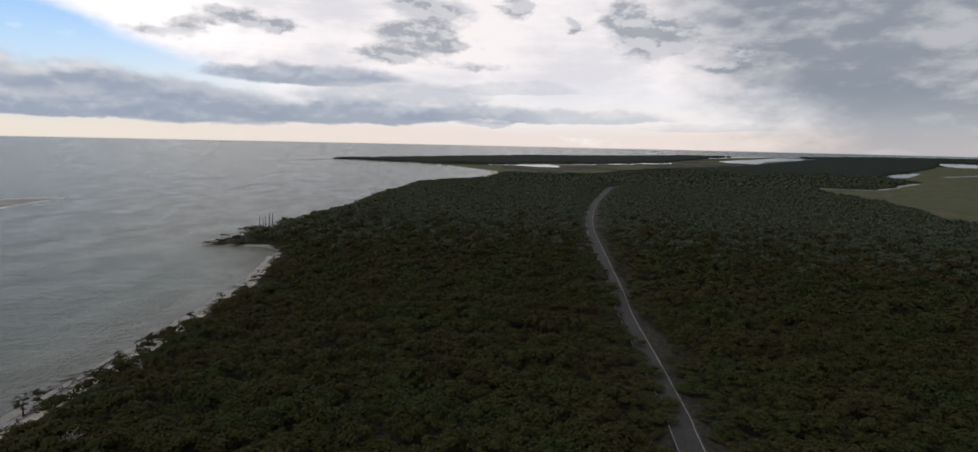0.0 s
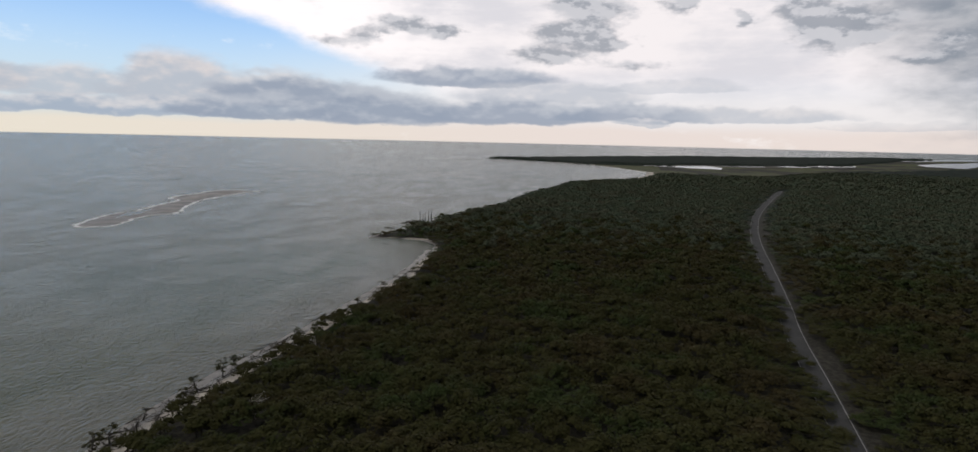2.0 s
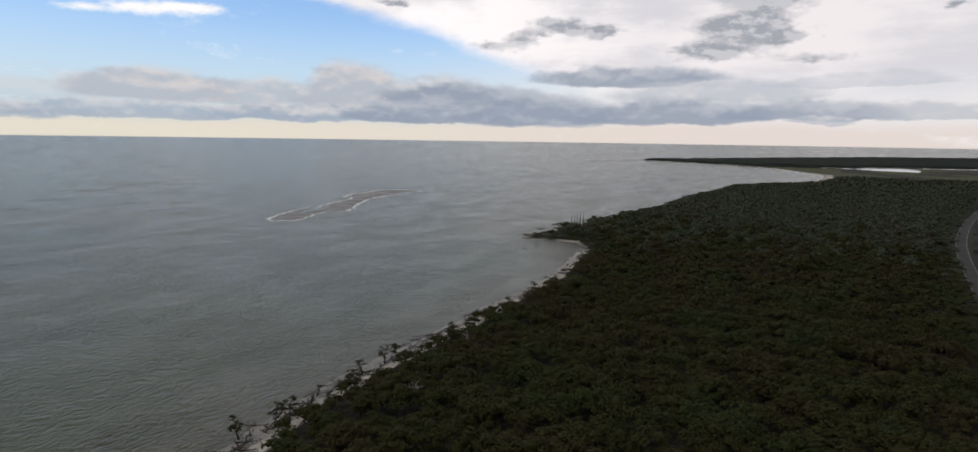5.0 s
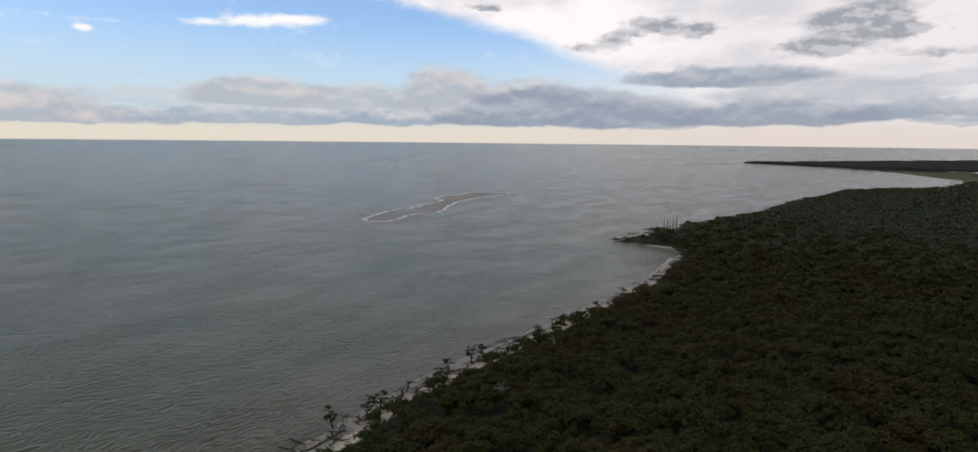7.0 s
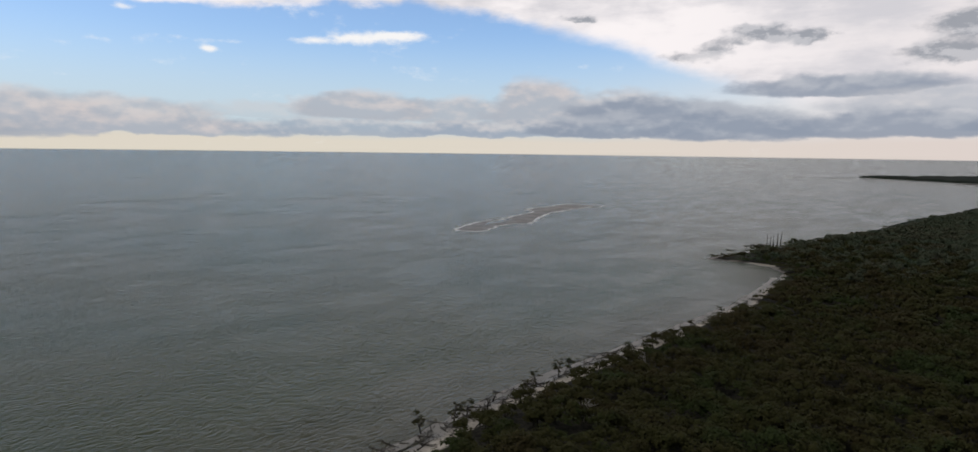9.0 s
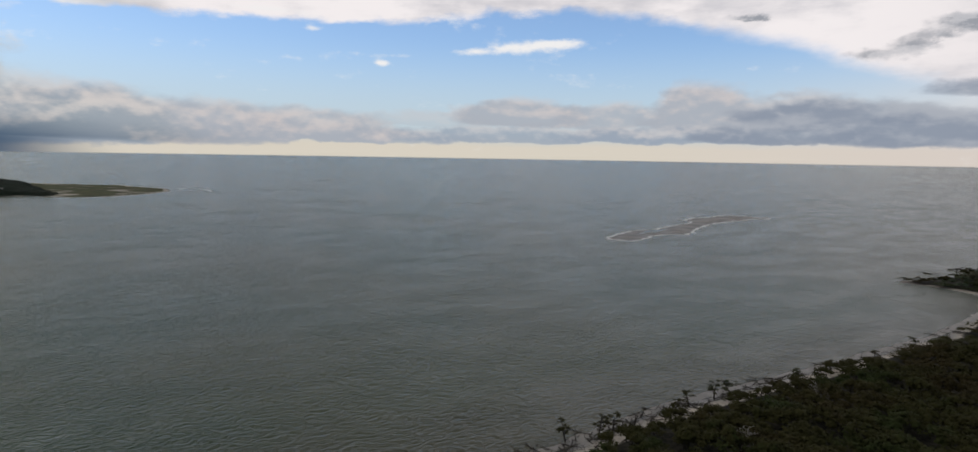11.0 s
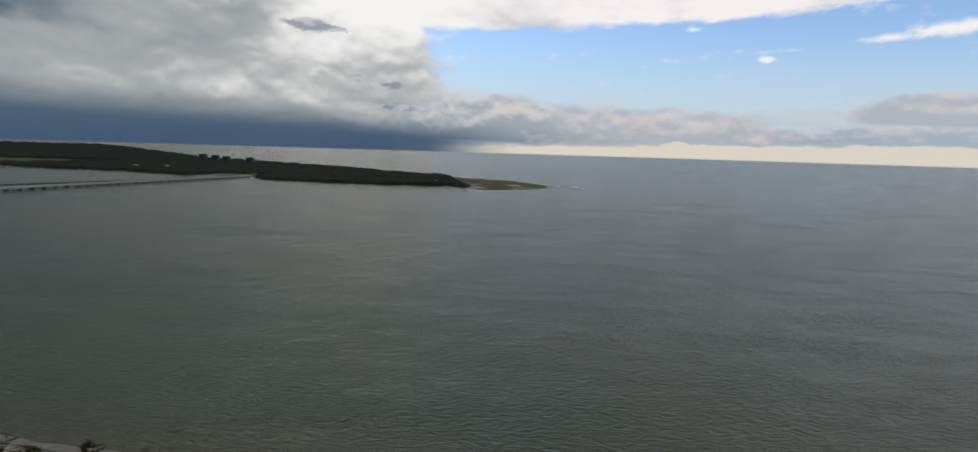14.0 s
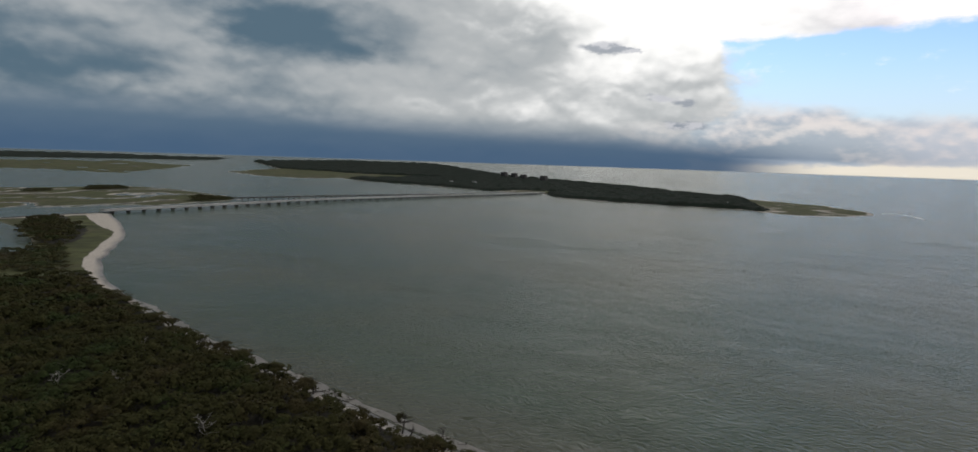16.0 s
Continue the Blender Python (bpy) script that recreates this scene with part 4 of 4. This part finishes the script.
def skeleton_limbs(rng, trunk, trunk_r, count, reach, up=0.7):
    limbs = []
    for k in range(count):
        i = rng.randint(max(1, len(trunk) // 3), len(trunk) - 1)
        a = rng.uniform(0, 6.283)
        path, radii = crooked(rng, trunk[i], (math.cos(a), math.sin(a), rng.uniform(0.1, up)), reach * rng.uniform(0.6, 1.2), max(0.07, trunk_r[i] * 0.6), 4, 0.5)
        twigs = [tube(path, radii, 5)]
        for j in (1, 2, 3, 3, 4, 4):
            b = rng.uniform(0, 6.283)
            q, w = crooked(rng, path[j], (math.cos(b), math.sin(b), rng.uniform(0.0, 0.9)), reach * rng.uniform(0.25, 0.5), 0.09, 3, 0.5)
            twigs.append(tube(q, w, 4))
        limbs.append((join(twigs), path[-1]))
    return limbs


def dead_tree(seed, height, leafy=0, wood=None):
    """A standing dead oak, bleached, with crooked limbs; some keep tufts of dark foliage."""
    rng = random.Random(seed)
    root = new("dead_tree")
    trunk, tr = crooked(rng, (0, 0, -0.5), (rng.uniform(-0.35, 0.1), rng.uniform(-0.3, 0.3), 1), height * 0.78, 0.40, 5, 0.18)
    limbs = skeleton_limbs(rng, trunk, tr, 11, height * 0.29, 1.0)
    part("trunk", mesh_from("trunk", *tube(trunk, tr, 7), wood or bark_mat, True), root)
    for limb, tip in limbs:
        part("branch", mesh_from("branch", *limb, wood or bark_mat, True), root)
    if leafy:
        tufts = []
        for k in range(leafy):
            c = crown_shape(seed * 31 + k, 1.6, 1.0, 4, 60, 0.28, -0.4)
            tufts.append((c[0] + np.array(tuple(limbs[k % len(limbs)][1])), c[1]))
        part("foliage", mesh_from("foliage", *join(tufts), leaf_mat), root, "last tufts of dark foliage")
    return root


PALE = [(-147, -205, 11), (-151, -197, 10), (-128, -195, 11), (-118, -291, 11), (-136, -274, 10), (-165, -308, 10), (-140, 190, 9), (-150, 255, 9)]
SNAGS = [(-174, 149, 11.5, 5), (-178, 136, 9, 4), (-177, 193, 9.5, 4), (-179, 205, 8, 2), (-180, 222, 10.5, 6), (-178, 232, 8.5, 5), (-176, 170, 6, 0), (-181, 178, 5, 0), (-178, 160, 7, 2),
         (-176, 258, 6.5, 3), (-177, 281, 6, 3), (-178, 310, 6.5, 4), (-178, 352, 6, 3), (-179, 398, 6, 2), (-179, -147, 11, 4), (-179, -143, 7.5, 0), (-180, -129, 8, 0), (-181, -168, 6, 2),
         (-183, -188, 7.5, 4), (-186, -206, 7, 4), (-188, -232, 9, 6), (-190, -258, 8, 6), (-194, -282, 8, 5), (-197, -318, 8, 5), (-206, -352, 8, 5)]
for k, (x, y, h, leafy) in enumerate(SNAGS):
    t = dead_tree(40 + k, h, leafy + (5 if leafy else 0))
    t.matrix_basis = pose(x, y, 0.5, 0, 0, rng.uniform(0, 360))
    tagged(t, "dying oak with crooked branches and few leaf tufts on sand" if leafy else "bare dead oak with broken branches on the sand", "dead tree", "dead trees on the beach")
for x, y, h in PALE:
    t = dead_tree(int(-x), h + 3.5, 0, pale_mat)
    t.matrix_basis = pose(x, y, 0.5, 0, 0, rng.uniform(0, 360))
    tagged(t, "pale bleached dead tree standing among the green woods", "dead tree", "dead trees in the woods")
for x, y, h in ((-273, 755, 17.5), (-276, 752, 16.5), (-279, 748, 13), (-281, 745, 11), (-284, 742, 15)):
    root = new("snag")
    q, w = crooked(random.Random(int(x)), (0, 0, -0.5), (0.02, 0.02, 1), h, 0.8, 5, 0.05)
    part("trunk", mesh_from("trunk", *tube(q, [max(0.35, r) for r in w], 7), bark_mat, True), root)
    q, w = crooked(random.Random(int(y)), (0, 0, h * 0.6), (1, 0.4, 0.5), 2.2, 0.12, 3, 0.3)
    part("branch", mesh_from("branch", *tube(q, w, 5), bark_mat, True), root)
    root.matrix_basis = pose(x, y, 0.2)
    tagged(root, "tall bare dead trunk standing at the water's edge", "dead tree", "bare trunks at the point")


def log_mesh(seed, length):
    """A drifted trunk lying on its side, with root stubs and snapped branches."""
    rng = random.Random(seed)
    path, radii = crooked(rng, (-length / 2, 0, 0.22), (1, 0, 0.02), length, rng.uniform(0.2, 0.34), 5, 0.16)
    path = [Vector((p.x, p.y, max(0.12, p.z * 0.6))) for p in path]
    pieces = [tube(path, radii, 6)]
    for k in range(5):
        q, w = crooked(rng, path[0], (-0.6, rng.uniform(-1, 1), rng.uniform(-0.1, 1)), rng.uniform(0.8, 1.7), 0.12, 3, 0.4)
        pieces.append(tube(q, w, 4))
    for k in range(4):
        q, w = crooked(rng, path[rng.randint(2, 5)], (0.6, rng.uniform(-1, 1), rng.uniform(0.1, 0.9)), rng.uniform(1.2, 3.2), 0.1, 3, 0.5)
        pieces.append(tube(q, w, 4))
    return mesh_from("driftwood_log", *join(pieces), drift_mat, True)


def shore_x(y):
    return float(np.interp(y, (-420, -313, -249, -198, -126, 0, 130, 171, 208, 300, 430, 505, 560), (-227, -203, -198, -190, -182, -174, -173, -180, -183, -181, -182, -192, -202)))


log_kinds = [log_mesh(900 + k, 4.5 + 1.1 * k) for k in range(7)]
for k in range(280):
    y = rng.uniform(112, 300) if k < 165 else rng.uniform(300, 470) if k < 200 else rng.uniform(-330, -112)
    off = rng.triangular(-7, 13, 5)
    ob = new("driftwood_log", log_kinds[rng.randint(0, 6)])
    ob.matrix_basis = pose(shore_x(y) + off, y, max(0.0, off * 0.07) - 0.05, rng.uniform(-20, 20), rng.uniform(-4, 4), rng.uniform(0, 360)) @ Matrix.Scale(rng.uniform(0.7, 1.25), 4)
    tagged(ob, "weathered grey driftwood trunk lying half in the water" if off < -1 else "weathered grey driftwood trunk lying on the sand", "driftwood", "driftwood on the beach")
for x, y, a in ((-291, 725, 20), (-284, 722, 65), (-284, 752, 35), (-288, 735, 10), (-292, 676, 5), (-296, 742, 80), (-240, 925, 70), (-236, 1000, 30), (-232, 1080, 60), (-234, 1105, 20), (-236, 1268, 45)):
    ob = new("driftwood_log", log_kinds[rng.randint(4, 6)])
    ob.matrix_basis = pose(x - 3, y, 0.1, 0, 0, a) @ Matrix.Scale(1.8, 4)
    tagged(ob, "large fallen trunk lying in the shallows off the point", "driftwood", "driftwood on the beach")


# ---- bridges over the inlet ----
def prism(path, width, z0, z1, shift=0.0):
    """Points and quads of a bar with a flat top along a path."""
    p = np.array(path)
    d = np.gradient(p, axis=0)
    d /= np.linalg.norm(d, axis=1)[:, None]
    n = np.stack([-d[:, 1], d[:, 0]], 1)
    vs = []
    for c, k in zip(p + n * shift, n):
        vs += [(*(c - k * width / 2), z0), (*(c + k * width / 2), z0), (*(c + k * width / 2), z1), (*(c - k * width / 2), z1)]
    fs = [(4 * i + a, 4 * i + (a + 1) % 4, 4 * i + 4 + (a + 1) % 4, 4 * i + 4 + a) for i in range(len(p) - 1) for a in range(4)]
    return vs, fs + [(3, 2, 1, 0), tuple(4 * (len(p) - 1) + a for a in range(4))]


def pier_mesh(width, top, legs, leg, cap):
    bm = bmesh.new()
    box(bm, 0, 0, top - cap / 2, 1.7, width, cap, 0.12)
    for k in range(legs):
        y = (k / (legs - 1) - 0.5) * (width - leg * 1.6)
        box(bm, 0, y, (top - cap) / 2 - 1.5, leg, leg, top - cap + 3.0, 0.1)
    return from_bm("pier", bm, pier_mat)


def bridge(name, points, step, width, deck, thick, rail, pier, label, concrete):
    root = tagged(new(name), label, "bridge")
    path = smooth_path(points, 15)
    part("deck", mesh_from("deck", *prism(path, width, deck - 0.35, deck), concrete), root)
    part("roadway", mesh_from("roadway", *prism(path, width - 1.2, deck + 0.004, deck + 0.05), asphalt_mat), root, "grey asphalt roadway")
    for s in (-1, 1):
        part("parapet", mesh_from("parapet", *prism(path, 0.35, deck + 0.002, deck + rail, s * (width / 2 - 0.2)), concrete), root)
    for k in range(4):
        part("girder", mesh_from("girder", *prism(path, 0.5, deck - thick, deck - 0.352, (k - 1.5) * width * 0.31), concrete), root)
    p = smooth_path(points, 1.0)
    run = np.concatenate([[0], np.cumsum(np.linalg.norm(np.diff(p, axis=0), axis=1))])
    for i, s in enumerate(np.arange(step * 0.6, run[-1] - step * 0.4, step)):
        x, y = np.interp(s, run, p[:, 0]), np.interp(s, run, p[:, 1])
        x2, y2 = np.interp(s + 2, run, p[:, 0]), np.interp(s + 2, run, p[:, 1])
        ob = part("pier", pier, root)
        ob.matrix_basis = pose(x, y, 0, 0, 0, math.degrees(math.atan2(y2 - y, x2 - x)))
    return root


bridge("road_bridge", [(-515, -1078), (-740, -1082), (-995, -1083), (-1260, -1052), (-1540, -1000), (-1885, -935)], 27.0, 13.2, 6.3, 2.2, 1.3, pier_mesh(12.0, 4.1, 3, 1.8, 1.5),
       "long low grey concrete road bridge on squat piers", concrete_mat)
bridge("old_bridge", [(-872, -1212), (-1140, -1150), (-1324, -1092), (-1527, -1022), (-1870, -948)], 14.5, 7.6, 6.6, 1.4, 0.9, pier_mesh(7.0, 5.2, 2, 1.0, 1.0),
       "old narrow concrete bridge on closely spaced bents, now a pier", pier_mat)


# ---- far buildings and the car ----
def block(name, x, y, sx, sy, h, turn, storeys, label, wall=None, base=2.0):
    """A building: walls with rows of windows, floor bands and a roof."""
    root = tagged(new(name), label, "building")
    bm = bmesh.new()
    box(bm, 0, 0, h / 2, sx, sy, h)
    part("wall", from_bm("wall", bm, wall or stucco_mat), root)
    bm = bmesh.new()
    if storeys > 2:
        box(bm, 0, 0, h + 0.5, sx + 0.8, sy + 0.8, 1.0, 0.1)
        box(bm, sx * 0.2, 0, h + 2.0, sx * 0.2, sy * 0.4, 2.2, 0.1)
    else:
        e = bmesh.ops.create_cone(bm, segments=4, radius1=0.74, radius2=0.2, depth=1, cap_ends=True)["verts"]
        bmesh.ops.transform(bm, matrix=Matrix.Translation((0, 0, h + 1.2)) @ Matrix.Diagonal((sx * 1.02, sy * 1.02, 2.4, 1)) @ Matrix.Rotation(math.pi / 4, 4, "Z"), verts=e)
    part("roof", from_bm("roof", bm, roof_mat), root)
    n = max(3, int(sx / 5))
    bm = bmesh.new()
    box(bm, 0, 0, 0, sx / n * 0.55, 0.12, h / storeys * 0.5)
    pane = from_bm("window", bm, glass_mat)
    for s in range(storeys):
        for k in range(n):
            for side in (-1, 1):
                ob = part("window", pane, root)
                ob.matrix_basis = pose((k + 0.5) / n * sx - sx / 2, side * (sy / 2 + 0.03), (s + 0.55) * h / storeys)
    r = float(rise(math.hypot(x, y)))
    root.matrix_basis = pose(x, y, r + base - 0.8, 0, 0, turn)
    return root


for x, y, w, h in ((-2925, -1700, 42, 31), (-2900, -1620, 36, 30), (-2870, -1545, 34, 28), (-2810, -1395, 40, 30)):
    block("condominium", x, y, w, 18, h, 68, 6, "grey-brown flat-roofed seaside apartment block above the trees", roof_mat)
for x, y in ((-2230, -1572), (-2290, -1486)):
    block("house", x, y, 22, 12, 12, 60, 2, "pale house with a hipped roof among the island trees", white_mat)
block("beach_house", -1862, -322, 9, 8, 11, 80, 2, "small white house at the edge of the island woods", white_mat)
for x, y, w in ((-1895, -872, 16), (-1912, -905, 12), (-1905, -850, 9)):
    block("bait_shop", x, y, w, 8, 4.5, 70, 1, "low pale building beside the bridge end", white_mat)


def car():
    root = tagged(new("car"), "small white car driving on the asphalt road", "car")
    bm = bmesh.new()
    box(bm, 0, 0, 0.62, 1.78, 4.4, 0.62, 0.16)
    part("body", from_bm("body", bm, white_mat), root)
    bm = bmesh.new()
    box(bm, 0, -0.25, 1.16, 1.5, 2.2, 0.5, 0.2)
    part("cabin", from_bm("cabin", bm, glass_mat), root, "dark window band")
    bm = bmesh.new()
    box(bm, 0, -0.25, 1.44, 1.36, 1.7, 0.08, 0.03)
    part("roof", from_bm("roof", bm, white_mat), root)
    bm = bmesh.new()
    bmesh.ops.create_cone(bm, segments=12, radius1=0.33, radius2=0.33, depth=0.22, cap_ends=True, matrix=Matrix.Rotation(math.pi / 2, 4, "Y"))
    wheel = from_bm("wheel", bm, rubber_mat)
    for x in (-0.82, 0.82):
        for y in (-1.35, 1.35):
            part("wheel", wheel, root).matrix_basis = pose(x, y, 0.33)
    return root


car().matrix_basis = pose(250, 1331, 1.52, 0, 0, -13)

# ---- bushes on the marsh, shoals ----
for name, poly, seed, label in (("bush_isle", [(-753, -1676), (-872, -1685), (-945, -1850), (-867, -1880)], 71, "dark clump of shrubs on the marsh island"),
                                ("bush_point", [(-760, -1225), (-860, -1222), (-905, -1260), (-890, -1400), (-830, -1330)], 72, "dark shrubs on the point by the old bridge"),
                                ("bush_pool", [(-619, -1674), (-687, -1668), (-728, -1767), (-660, -1766)], 73, "dark low shrubs beside a marsh pool"),
                                ("bush_beach", BUSH, 74, "dark green thicket behind the sandy point"),
                                ("bush_meadow", [(-335, -770), (-318, -735), (-262, -605), (-235, -585), (-180, -640), (-215, -735), (-280, -760)], 75, "scattered dark shrubs between the woods and the thicket")):
    P = np.array(poly)
    X, Y = scatter((P[:, 0].min(), P[:, 0].max(), P[:, 1].min(), P[:, 1].max()), 8.0, seed)
    ok = inside(X, Y, poly) + waver(X, Y, 35, seed) * 9 > (9 if name == "bush_meadow" else 3)
    small = 0.85 if name == "bush_beach" else 0.55
    rng2 = np.random.RandomState(seed)
    ps = []
    for x, y in zip(X[ok], Y[ok]):
        t, f = FAR[rng2.randint(8)]
        ps.append((t * np.array((1, 1, small)) * rng2.uniform(0.7, 1.1) + np.array((x, y, 0.3)), f))
    tagged(new(name, mesh_from(name, *join(ps), leaf_mat, True)), label, "shrubs", kind="stuff")

for name, path, width, material, label in (
        ("shoal", [(-1055, 2900), (-945, 3009), (-825, 3110)], 34, mud_mat, "low dark sand shoal off the far point"),
        ("shoal", [(-620, 2960), (-500, 2990), (-330, 2900)], 22, mud_mat, "low dark sand shoal off the far beach"),
        ("breakers", [(-1960, 60), (-1985, 100), (-1920, 130), (-1831, 145)], 10, foam_mat, "thin white breakers on the shoal off the sandy point")):
    tagged(new(name, ribbon(name, smooth_path(path, 12), width, 0.14, material, False, 0.5, 9)), label, name, kind="structure")
for name, path, width, z, material, label in (
        ("sand_flat", [(946, 1727), (1105, 1706), (1340, 1930), (1500, 2090)], 20, 1.6, stucco_mat, "pale sand strip along the marsh edge"),
        ("sand_flat", [(-420, 3005), (-260, 2955), (-60, 2985), (330, 3070), (700, 3190)], 30, 1.55, stucco_mat, "pale sand flat before the far wooded point"),
        ("tidal_creek", [(1900, 2500), (2200, 2620), (2500, 2850), (2800, 2900)], 40, 1.5, water_mat, "pale tidal creek across the distant marsh")):
    tagged(new(name, ribbon(name, smooth_path(path, 15), width, z, material, False, 0.5, 4)), label, "creek" if "creek" in name else "sand", kind="structure")
ys = np.arange(-500.0, 560.0, 5.0)
swash = np.stack([np.array([shore_x(y) for y in ys]) - 2.5, ys], 1)
tagged(new("wet_shore", ribbon("wet_shore", swash, 5.0, 0.04, mud_mat, False, 0.45, 8)), "wet sand washed by the water's edge", "beach", kind="structure")
trail = ribbon("sand_track", smooth_path([(-571, -1640), (-623, -1590), (-702, -1624), (-756, -1670), (-890, -1690), (-960, -1560)], 10), 14, 1.62, stucco_mat, False, 0.3, 3)
tagged(new("sand_track", trail), "pale sandy track across the marsh island", "track", kind="structure")

# ---- still pools on the tidal flats of the far point ----
still_mat = bpy.data.materials.new("still_water")
still_mat.use_nodes = True
tree = still_mat.node_tree
p = tree.nodes["Principled BSDF"]
v = tree.nodes.new("ShaderNodeNewGeometry").outputs["Position"]
put(tree, p.inputs["Base Color"], blend(tree, ramp(tree, fbm(tree, v, 0.01, 3.0), 0.35, 0.65), (0.10, 0.10, 0.085), (0.17, 0.165, 0.14)))
put(tree, p.inputs["Roughness"], ramp(tree, fbm(tree, v, 0.02, 3.0, 0.5, (4, 1, 0)), 0.4, 0.7, 0.04, 0.12))
p.inputs["IOR"].default_value = 1.33
for outline in POOLS:
    bm = bmesh.new()
    bm.faces.new([bm.verts.new((x, y, float(rise(math.hypot(x, y))) + 1.6)) for x, y in outline])
    bmesh.ops.triangulate(bm, faces=bm.faces[:])
    tagged(new("tidal_pool", from_bm("tidal_pool", bm, still_mat)), "still pale water lying on the tidal flats", "pool", kind="structure")
